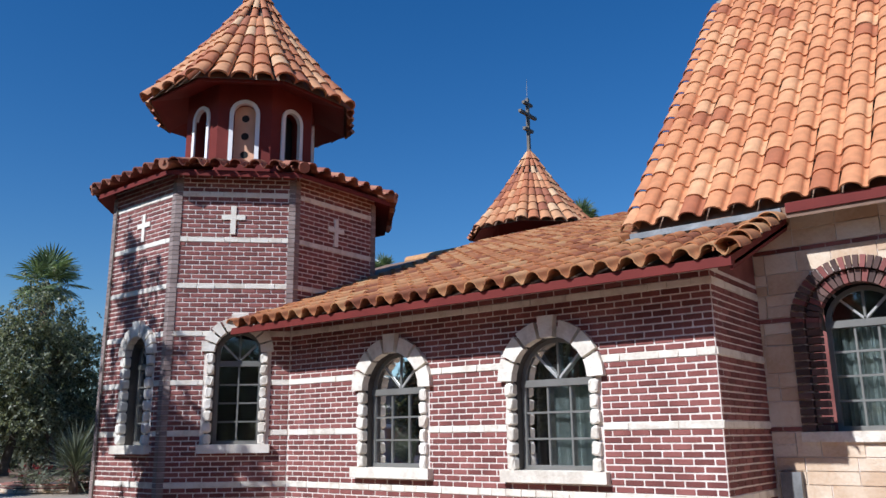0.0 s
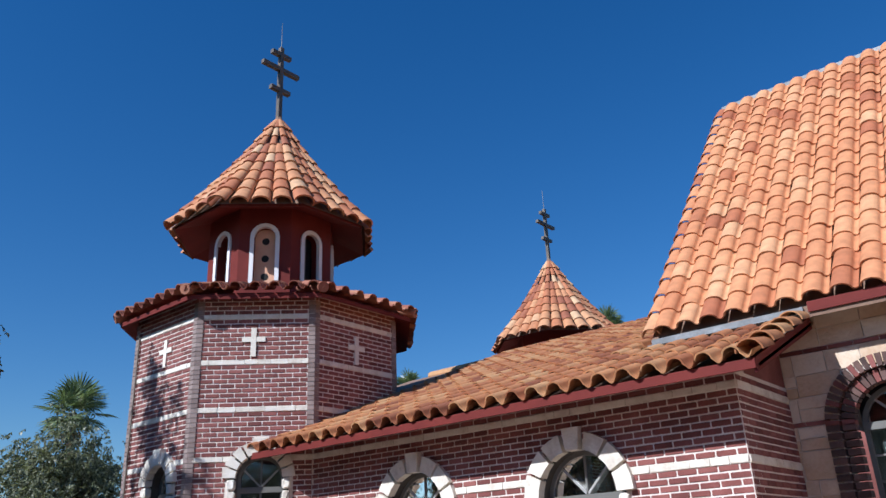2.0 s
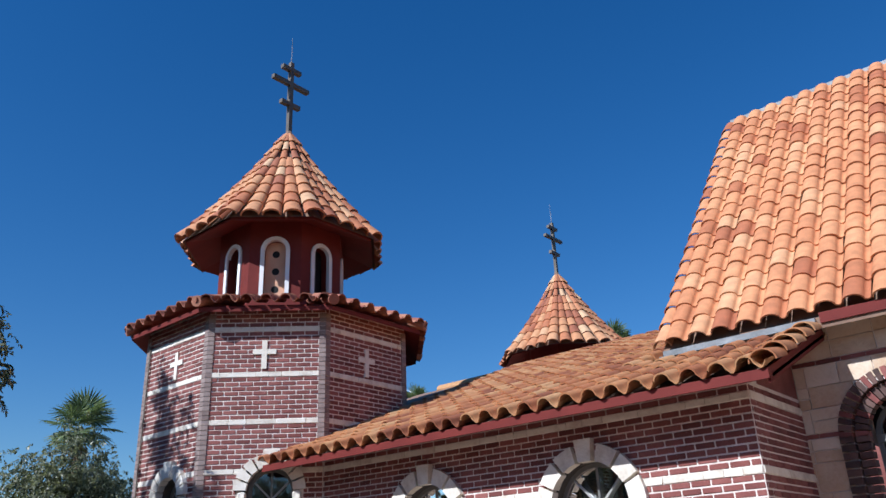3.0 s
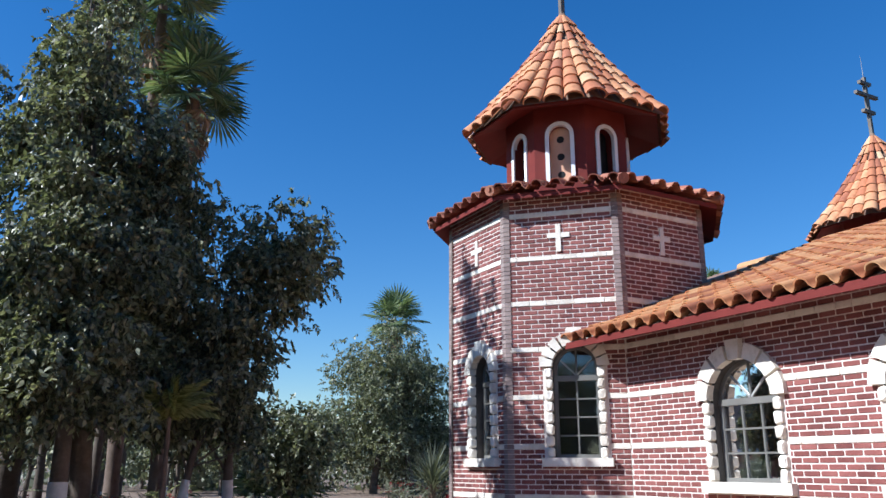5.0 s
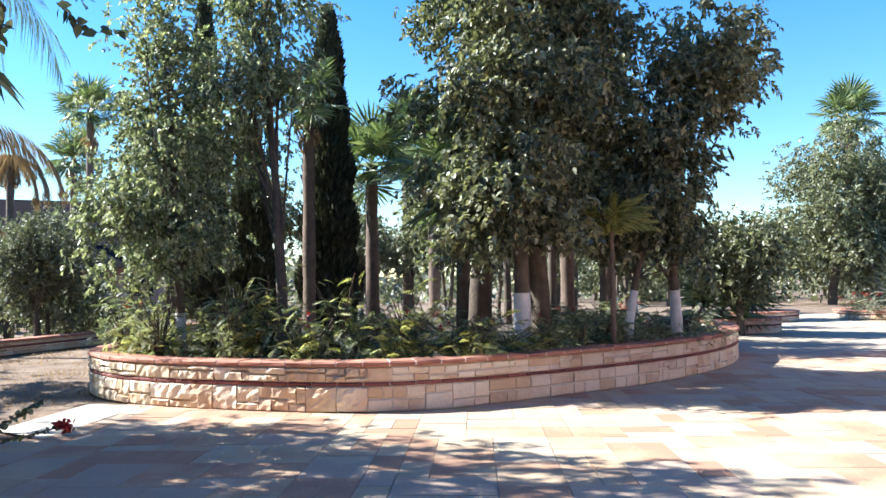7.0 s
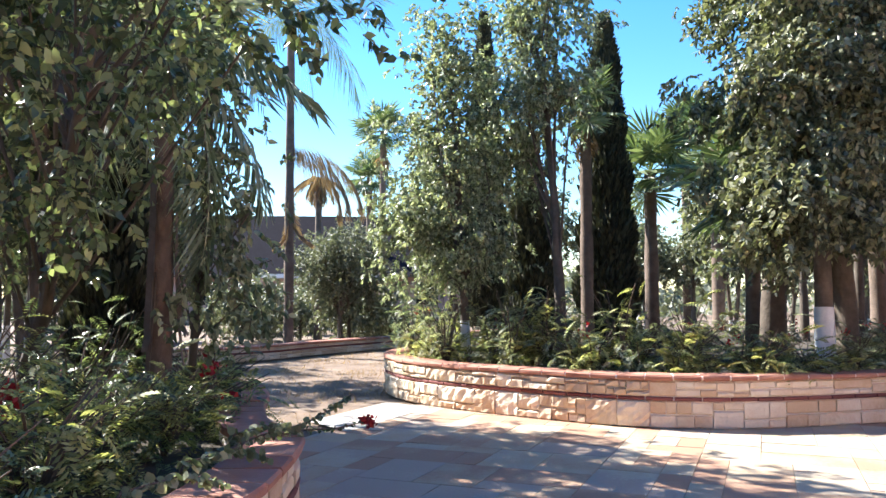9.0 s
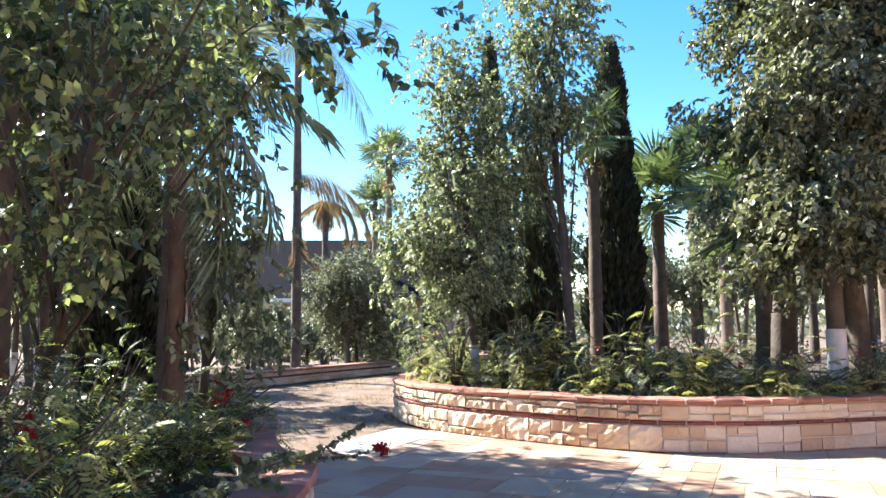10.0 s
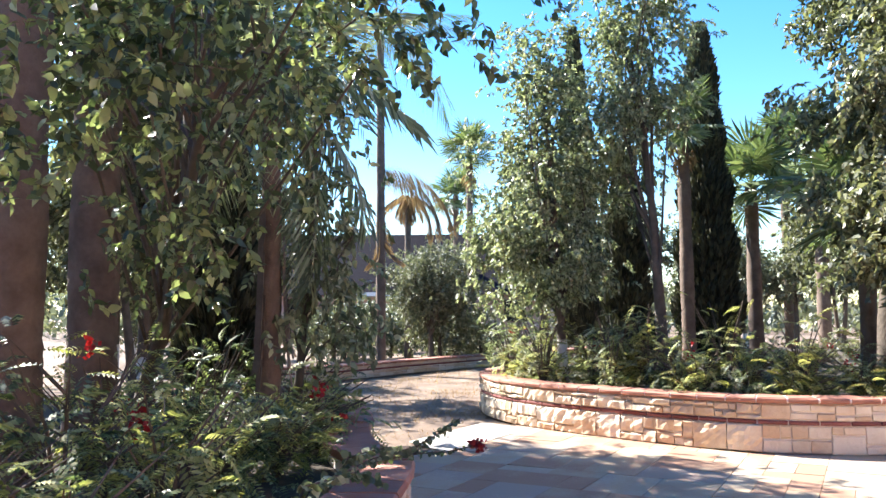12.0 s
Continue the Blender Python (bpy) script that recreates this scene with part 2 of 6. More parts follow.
# ---- mesh helpers ----
class Geo:
    """Collects vertices and faces of one mesh."""

    def __init__(self):
        self.v, self.f, self.n = [], [], 0

    def add(self, verts, faces):
        self.v.append(np.asarray(verts, float).reshape(-1, 3))
        self.f += [tuple(i + self.n for i in face) for face in faces]
        self.n += len(self.v[-1])
        return self

    def box(self, lo, hi, m=None, jitter=0.0, rng=None):
        (a, b, c), (d, e, g) = lo, hi
        v = np.array([(a, b, c), (d, b, c), (d, e, c), (a, e, c), (a, b, g), (d, b, g), (d, e, g), (a, e, g)], float)
        if jitter:
            v += rng.uniform(-jitter, jitter, v.shape)
        if m is not None:
            v = xform(m, v)
        return self.add(v, [(0, 3, 2, 1), (4, 5, 6, 7), (0, 1, 5, 4), (1, 2, 6, 5), (2, 3, 7, 6), (3, 0, 4, 7)])

    def block(self, lo, hi, m=None, cut=0.008, jitter=0.0, rng=None):
        """A box whose front (larger y) has cut corners and a worn edge."""
        (a, b, c), (d, e, g) = lo, hi
        o = [(a + cut, c), (d - cut, c), (d, c + cut), (d, g - cut), (d - cut, g), (a + cut, g), (a, g - cut), (a, c + cut)]
        mx, mz, k = (a + d) / 2, (c + g) / 2, cut * 0.7
        front = [(x - math.copysign(min(k, abs(x - mx)), x - mx), e, z - math.copysign(min(k, abs(z - mz)), z - mz)) for x, z in o]
        v = np.array([(x, b, z) for x, z in o] + [(x, e - k, z) for x, z in o] + front, float)
        if jitter:
            v[8:] += rng.uniform(-jitter, jitter, (16, 3))
        if m is not None:
            v = xform(m, v)
        f = [tuple(range(16, 24))[::-1], tuple(range(8))]
        for q in (0, 8):
            f += [(q + i, q + 8 + i, q + 8 + (i + 1) % 8, q + (i + 1) % 8) for i in range(8)]
        return self.add(v, f)

    def prism(self, outline, z0, z1):
        """An upright prism over a counter-clockwise outline of (x, y)."""
        n = len(outline)
        v = [(x, y, z0) for x, y in outline] + [(x, y, z1) for x, y in outline]
        return self.add(v, [tuple(range(n - 1, -1, -1)), tuple(range(n, 2 * n))] + [(i, (i + 1) % n, n + (i + 1) % n, n + i) for i in range(n)])

    def tube(self, points, radii, sides=8):
        p = np.asarray(points, float)
        d = np.gradient(p, axis=0)
        d /= np.linalg.norm(d, axis=1)[:, None] + 1e-9
        ref = np.array([0.0, 0.0, 1.0]) if abs(d[0][2]) < 0.9 else np.array([1.0, 0.0, 0.0])
        a = np.cross(d, ref)
        a /= np.linalg.norm(a, axis=1)[:, None] + 1e-9
        b = np.cross(d, a)
        th = np.linspace(0, 2 * np.pi, sides, endpoint=False)
        r = np.asarray(radii, float)
        v = p[:, None] + r[:, None, None] * (a[:, None] * np.cos(th)[None, :, None] + b[:, None] * np.sin(th)[None, :, None])
        k = len(p)
        f = [(i * sides + j, i * sides + (j + 1) % sides, (i + 1) * sides + (j + 1) % sides, (i + 1) * sides + j) for i in range(k - 1) for j in range(sides)]
        f += [tuple(range(sides - 1, -1, -1)), tuple((k - 1) * sides + j for j in range(sides))]
        return self.add(v.reshape(-1, 3), f)

    def mesh(self, name, mat, smooth=False):
        me = bpy.data.meshes.new(name)
        v = np.concatenate(self.v) if self.v else np.zeros((0, 3))
        me.from_pydata(v.tolist(), [], self.f)
        if smooth:
            me.shade_smooth()
            me.set_sharp_from_angle(angle=radians(48))
        me.materials.append(mat)
        return me


def grid_solid(xs, zs, inside, y0, y1, m):
    """One connected slab in the frame m, made of the cells of a grid for which inside(x, z) holds."""
    xs, zs = sorted(set(round(x, 5) for x in xs)), sorted(set(round(z, 5) for z in zs))
    cell = {(i, j) for i in range(len(xs) - 1) for j in range(len(zs) - 1) if inside((xs[i] + xs[i + 1]) / 2, (zs[j] + zs[j + 1]) / 2)}
    index, verts, faces = {}, [], []

    def vid(i, j, k):
        if (i, j, k) not in index:
            index[(i, j, k)] = len(verts)
            verts.append((xs[i], (y0, y1)[k], zs[j]))
        return index[(i, j, k)]
    for i, j in cell:
        faces.append((vid(i, j, 1), vid(i, j + 1, 1), vid(i + 1, j + 1, 1), vid(i + 1, j, 1)))
        faces.append((vid(i, j, 0), vid(i + 1, j, 0), vid(i + 1, j + 1, 0), vid(i, j + 1, 0)))
        for di, dj, a, b in ((-1, 0, (i, j), (i, j + 1)), (1, 0, (i + 1, j + 1), (i + 1, j)), (0, -1, (i + 1, j), (i, j)), (0, 1, (i, j + 1), (i + 1, j + 1))):
            if (i + di, j + dj) not in cell:
                faces.append((vid(*a, 0), vid(*b, 0), vid(*b, 1), vid(*a, 1)))
    return Geo().add(xform(m, verts), faces)


def xform(m, v):
    a = np.array(m)
    return np.asarray(v) @ a[:3, :3].T + a[:3, 3]


def part(name, geo, mat, parent=None, label="", smooth=False):
    """Links geometry (or a ready mesh) as one mesh object under a thing or part."""
    ob = new(name, geo.mesh(name, mat, smooth) if isinstance(geo, Geo) else geo)
    if parent is not None:
        ob.parent = parent
    if label:
        ob["label"] = label
    return ob


def thing(name, label, category, group="", kind="", at=(0, 0, 0)):
    ob = new(name)
    ob.location = at
    return tagged(ob, label, category, group, kind)


def placed(name, mesh, m, parent):
    """One more piece that shares mesh data."""
    ob = new(name, mesh)
    ob.parent = parent
    ob.matrix_local = m
    return ob


def basis(origin, u, n):
    """A frame with x along u, y along the outward normal n, z up."""
    u, n = Vector(u).normalized(), Vector(n).normalized()
    w = u.cross(n)
    if w.z < 0:
        u = -u
        w = u.cross(n)
    m = Matrix.Identity(4)
    for i in range(3):
        m[i][0], m[i][1], m[i][2], m[i][3] = u[i], n[i], w[i], origin[i]
    return m


# ---- masonry ----
BAR = material("pale_bar", [(0.3, 0.29, 0.27), (0.4, 0.39, 0.37)], 4, 0.5, 0.1)
COURSE, ZOFF, BRICK_L, JOINT = 0.0813, -0.0163, 0.243, 0.019


def spans(x0, x1, blocks):
    """What is left of x0..x1 without the blocked intervals."""
    out = [(x0, x1)]
    for a, b in blocks:
        nxt = []
        for p, q in out:
            if b <= p or a >= q:
                nxt.append((p, q))
            else:
                if a > p:
                    nxt.append((p, a))
                if b < q:
                    nxt.append((b, q))
        out = nxt
    return [(p, q) for p, q in out if q - p > 0.02]


def opening(xc, half, sill, spring, rise):
    """Blocked interval of an arched opening at a height, as a function."""
    def at(z):
        if z < sill:
            return None
        if z <= spring:
            return (xc - half, xc + half)
        t = (z - spring) / rise
        return (xc - half * math.sqrt(1 - t * t), xc + half * math.sqrt(1 - t * t)) if t < 1 else None
    at.spec = (xc, half, sill, spring, rise)
    return at


def masonry(parent, m, width, top, stones, holes, thick=0.3, singles=150, single_from=8, seed=1, bands=True):
    """Brick wall in the frame m (x along, y outward): a mortar core with openings, pale bands every tenth course and
    bricks proud of the joints. stones, holes: blocked intervals of the bricks and of the core."""
    rng = np.random.RandomState(seed)
    field = Geo()
    rows = int((top - ZOFF) / COURSE)
    xs, zs = [0, width], [0, top]
    for o in holes:
        xc, half, sill, spring, rise = o.spec
        for k in range(9):
            a = k * math.pi / 16
            xs += [xc - half * math.cos(a), xc + half * math.cos(a)]
            zs.append(spring + rise * math.sin(a))
        zs.append(sill)

    def solid(x, z):
        return not any(h and h[0] < x < h[1] for h in (o(z) for o in holes))
    core = grid_solid(xs, zs, solid, -thick, -0.004, m)
    body = part("masonry_core", core, MORTAR, parent)
    full = Geo()
    full.block((-BRICK_L / 2 + JOINT / 2, -0.05, -COURSE / 2 + JOINT / 2), (BRICK_L / 2 - JOINT / 2, 0.006, COURSE / 2 - JOINT / 2), None, 0.007)
    full_mesh = full.mesh("brick", BRICK)
    made = 0
    for i in range(0, rows + 1):
        zc = ZOFF + (i + 0.5) * COURSE
        if zc + COURSE / 2 > top + 0.02:
            continue
        band = bands and i % 10 == 2
        sp = spans(0, width, [h for h in (o(zc) for o in stones) if h])
        L = BRICK_L
        shift = 0.5 * L if i % 2 else 0.0
        for p, q in sp:
            k = math.floor((p - shift) / L)
            x = shift + k * L
            while x < q:
                if band:
                    L = rng.choice([0.22, 0.24, 0.3, 0.5, 0.62])
                a, b = max(p, x), min(q, x + L)
                x += L
                if b - a < 0.04:
                    continue
                if band:
                    part("band_stone", Geo().block((a + 0.002, -0.05, zc - 0.043), (b - 0.002, rng.uniform(0.01, 0.018), zc + 0.043), m, 0.008, 0.003, rng), PALE, body)
                    continue
                w = Matrix.Translation(((a + b) / 2, rng.uniform(-0.002, 0.002), zc + rng.uniform(-0.0015, 0.0015)))
                if b - a > L - 0.001 and made < singles and i >= single_from:
                    placed("brick", full_mesh, m @ w, body)
                    made += 1
                else:
                    field.block(((a - b) / 2 + JOINT / 2, -0.05, -COURSE / 2 + JOINT / 2), ((b - a) / 2 - JOINT / 2, 0.006, COURSE / 2 - JOINT / 2), m @ w, 0.007)
    if field.n:
        tagged(part("brick_field", field, BRICK_FIELD, parent), kind="stuff")
    return body


def arch_stones(parent, m, xc, half, jamb, hood, sill, spring, rise, keyed=True, seed=3, depth=0.05, sill_half=None, count=8):
    """Dressed stone round an arched window: jamb blocks, wedge stones, a keystone and a sill."""
    rng = np.random.RandomState(seed)
    n = max(3, round((spring - sill) / 0.19))
    h = (spring - sill) / n
    for side in (-1, 1):
        for k in range(n):
            w = jamb - half + (0.015 if k % 2 else 0.0)
            g = Geo()
            z = sill + k * h
            x0 = xc + side * half
            x1 = xc + side * (half + w)
            g.block((min(x0, x1), -depth, z + 0.011), (max(x0, x1), 0.075, z + h - 0.011), m, 0.026, 0.01, rng)
            part("jamb_stone", g, PALE, parent)
    step = math.pi / count
    for k in range(count):
        a0, a1 = k * step + 0.03, (k + 1) * step - 0.03
        if keyed and abs((a0 + a1) / 2 - math.pi / 2) < step * 0.6 and count % 2:
            continue
        v = []
        for y in (-depth, 0.085):
            for a in (a0, (a0 + a1) / 2, a1):
                v.append((xc + half * math.cos(a), y, spring + rise * math.sin(a)))
            for a in (a1, (a0 + a1) / 2, a0):
                v.append((xc + hood * math.cos(a), y, spring + (rise + hood - half) * math.sin(a)))
        v = np.array(v) + rng.uniform(-0.004, 0.004, (12, 3))
        g = Geo().add(xform(m, v), [(0, 1, 2, 3, 4, 5), (11, 10, 9, 8, 7, 6)] + [((i + 1) % 6, i, 6 + i, 6 + (i + 1) % 6) for i in range(6)])
        part("arch_stone", g, PALE, parent)
    if keyed:
        zt = spring + rise + hood - half
        v = [(xc + s * w, y, z) for y in (-depth, 0.105) for s, w, z in ((-1, 0.09, spring + rise - 0.01), (1, 0.09, spring + rise - 0.01), (1, 0.125, zt + 0.05), (-1, 0.125, zt + 0.05))]
        part("keystone", Geo().add(xform(m, v), [(0, 3, 2, 1), (4, 5, 6, 7), (0, 1, 5, 4), (1, 2, 6, 5), (2, 3, 7, 6), (3, 0, 4, 7)]), PALE, parent)
    g = Geo()
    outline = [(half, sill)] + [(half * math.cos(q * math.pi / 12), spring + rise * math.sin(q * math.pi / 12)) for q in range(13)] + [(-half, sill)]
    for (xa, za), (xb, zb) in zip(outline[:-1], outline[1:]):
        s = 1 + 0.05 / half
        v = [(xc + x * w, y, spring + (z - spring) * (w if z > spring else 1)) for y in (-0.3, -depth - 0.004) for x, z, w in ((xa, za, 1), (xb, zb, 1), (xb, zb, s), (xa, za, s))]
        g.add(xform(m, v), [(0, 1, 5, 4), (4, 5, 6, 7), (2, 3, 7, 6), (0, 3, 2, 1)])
    part("window_reveal", g, REVEAL, parent, "window reveal lining with the recess shade in its colour")
    sh = sill_half or jamb + 0.08
    part("window_sill", Geo().box((xc - sh, -0.22, sill - 0.13), (xc + sh, 0.115, sill + 0.012), m, 0.004, rng), PALE, parent, "rough pale stone sill")


def arch_window(parent, m, xc, half, sill, spring, rise, cols, rws, transom, inset=0.17, curtain=True):
    """A grey frame with a fanlight over a gridded sash, glass and a curtain behind."""
    y0, y1 = -inset - 0.05, -inset
    g = Geo()
    b = 0.055
    for s in (-1, 1):
        g.box((xc + s * half - (b if s > 0 else 0), y0, sill), (xc + s * half + (b if s < 0 else 0), y1, spring), m)
    g.box((xc - half, y0, sill), (xc + half, y1 + 0.01, sill + 0.07), m)
    g.box((xc - half, y0, transom - 0.04), (xc + half, y1 + 0.02, transom + 0.05), m)
    k = 14
    for i in range(k):
        a0, a1 = math.pi * i / k, math.pi * (i + 1) / k
        v = [(xc + (half - d) * math.cos(a), y, spring + (rise - d) * math.sin(a)) for y in (y0, y1) for a, d in ((a0, 0), (a1, 0), (a1, b), (a0, b))]
        g.add(xform(m, v), [(0, 1, 2, 3), (7, 6, 5, 4), (1, 0, 4, 5), (3, 2, 6, 7)])
    part("window_frame", g, FRAME, parent, "grey window frame")
    z0, z1 = sill + 0.07, transom - 0.04
    for c in range(1, cols):
        x = xc - half + b + (2 * half - 2 * b) * c / cols
        part("glazing_bar", Geo().box((x - 0.013, y0, z0), (x + 0.013, y1 - 0.008, z1), m), FRAME, parent)
    for r in range(1, rws):
        z = z0 + (z1 - z0) * r / rws
        part("glazing_bar", Geo().box((xc - half + b, y0, z - 0.013), (xc + half - b, y1 - 0.011, z + 0.013), m), FRAME, parent)
    zt = transom + 0.05
    for a in (45, 90, 135):
        a = radians(a)
        L = spring + rise - zt if a == radians(90) else min((half - b) / abs(math.cos(a)), (spring + rise - zt) / math.sin(a)) * 0.88
        q = Geo().box((-0.014, y0, 0), (0.014, y1 - 0.014, L - 0.02))
        q.v = [xform(m @ Matrix.Translation((xc, 0, zt)) @ Matrix.Rotation(math.pi / 2 - a, 4, "Y"), v) for v in q.v]
        part("fan_bar", q, BAR if a != radians(90) else FRAME, parent)
    yg = y0 + 0.02
    v = [(xc - half, yg, sill), (xc + half, yg, sill)] + [(xc + half * math.cos(math.pi * i / 12), yg, spring + rise * math.sin(math.pi * i / 12)) for i in range(13)]
    pane = part("pane", Geo().add(xform(m, v), [tuple(range(len(v)))]), GLASS, parent)
    pane.visible_shadow = False
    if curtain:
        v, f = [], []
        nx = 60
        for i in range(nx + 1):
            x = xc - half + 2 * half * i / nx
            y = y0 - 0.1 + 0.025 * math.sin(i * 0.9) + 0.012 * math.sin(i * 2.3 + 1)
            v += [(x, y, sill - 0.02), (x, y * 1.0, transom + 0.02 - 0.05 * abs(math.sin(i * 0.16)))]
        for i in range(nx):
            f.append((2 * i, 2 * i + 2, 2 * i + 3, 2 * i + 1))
        part("curtain", Geo().add(xform(m, v), f), CURTAIN, parent, "pale gathered curtain with the room's shade in its colour", smooth=True)
    # flat sheet painted with the darkness of the room
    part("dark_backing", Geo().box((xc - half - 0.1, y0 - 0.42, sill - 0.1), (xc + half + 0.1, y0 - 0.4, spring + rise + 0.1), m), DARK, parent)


# ---- roof tiles ----
def tile_profile(pitch, cap, rise, sag):
    """Section of a clay tile: a barrel cap and a pan beside it, all as shares of the pitch."""
    cap, rise = pitch * cap, pitch * rise
    p = [(-cap * math.cos(math.pi * i / 10), rise * math.sin(math.pi * i / 10)) for i in range(11)]
    pan = pitch - 2 * cap
    return p + [(cap + pan * t, -pitch * sag * math.sin(math.pi * t)) for t in (0.15, 0.35, 0.5, 0.65, 0.85, 1.0)]


def tile_geo(pitch, length, lift=0.032, thick=0.018, section=(0.31, 0.25, 0.2)):
    p = [(x, z + pitch * 0.21) for x, z in tile_profile(pitch, *section)]
    n = len(p)
    rim = [(x, 0, z + lift) for x, z in p]
    low = [(x * 0.9 if i < 11 else x, 0, z + lift - thick) for i, (x, z) in enumerate(p)]
    v = rim + [(x * 0.95, length, z + 0.002) for x, z in p] + rim + low + low + [(x, length * 0.4, z + lift * 0.6 - thick) for x, z in p]
    f = [(i, i + 1, n + i + 1, n + i) for i in range(n - 1)]
    f += [(3 * n + i, 3 * n + i + 1, 2 * n + i + 1, 2 * n + i) for i in range(n - 1)]
    f += [(5 * n + i, 5 * n + i + 1, 4 * n + i + 1, 4 * n + i) for i in range(n - 1)]
    return np.array(v), f


def tile_field(parent, m, x0, x1, rows, pitch=0.31, gauge=0.36, single_rows=1, inside=None, seed=5, mats=None, section=(0.31, 0.25, 0.2)):
    """Rows of clay tiles on a slope in the frame m (x along the eave, y up the slope, z out)."""
    rng = np.random.RandomState(seed)
    v, f = tile_geo(pitch, gauge * 1.12, section=section)
    mesh = Geo().add(v, f).mesh("roof_tile", (mats or (TILE, TILE_FIELD))[0], True)
    field = Geo()
    cols = int((x1 - x0) / pitch)
    p = (x1 - x0) / cols
    for r in range(rows):
        for c in range(cols):
            x, y = x0 + (c + 0.5) * p, r * gauge
            if inside and not inside(x, y + gauge / 2):
                continue
            w = Matrix.Translation((x + rng.uniform(-0.008, 0.008), y + rng.uniform(-0.012, 0.012), rng.uniform(0, 0.006))) @ Matrix.Rotation(rng.uniform(-0.025, 0.025), 4, "Z")
            if r < single_rows:
                placed("roof_tile", mesh, m @ w, parent)
            else:
                field.add(xform(m @ w, v), f)
    if field.n:
        tagged(part("tile_field", field, (mats or (TILE, TILE_FIELD))[1], parent, smooth=True), kind="stuff")


def barrel(p0, p1, w0, w1, thick=0.016):
    """A half-round cover tile from p0 (lower end, wider) to p1."""
    a, b = Vector(p0), Vector(p1)
    fm = slope_frame(a, Vector((0, 0, 1)).cross(a - b), b - a)
    L, n, v = (b - a).length, 11, []
    for w, y in ((w0, 0), (w1, L), (w0 - thick, 0), (w1 - thick, L)):
        v += [(-w * math.cos(math.pi * j / (n - 1)), y, w * 0.9 * math.sin(math.pi * j / (n - 1))) for j in range(n)]
    f = [(j, j + 1, n + j + 1, n + j) for j in range(n - 1)] + [(2 * n + j + 1, 2 * n + j, 3 * n + j, 3 * n + j + 1) for j in range(n - 1)]
    f += [(2 * n + j, 2 * n + j + 1, j + 1, j) for j in range(n - 1)] + [(0, n, 3 * n, 2 * n), (n - 1, 3 * n - 1, 4 * n - 1, 2 * n - 1)]
    return Geo().add(xform(fm, v), f)


def slope_frame(origin, along, up):
    """Frame with x along the eave, y up the slope and z out of the roof."""
    a, u = Vector(along).normalized(), Vector(up).normalized()
    w = a.cross(u)
    m = Matrix.Identity(4)
    for i in range(3):
        m[i][0], m[i][1], m[i][2], m[i][3] = a[i], u[i], w[i], origin[i]
    return m


# ---- chapel: towers ----
SIDE = 2.03
APO = SIDE * (1 + math.sqrt(2)) / 2


def octagon(cx, cy, apothem):
    r = apothem / math.cos(math.pi / 8)
    return [(cx + r * math.cos(math.pi / 8 + k * math.pi / 4), cy + r * math.sin(math.pi / 8 + k * math.pi / 4)) for k in range(8)]


def ring(g, cx, cy, levels, cap=False):
    """Octagonal skin through levels of (apothem, z)."""
    v = [(x, y, z) for a, z in levels for x, y in octagon(cx, cy, a)]
    f = [(8 * i + k, 8 * i + (k + 1) % 8, 8 * i + 8 + (k + 1) % 8, 8 * i + 8 + k) for i in range(len(levels) - 1) for k in range(8)]
    return g.add(v, f)


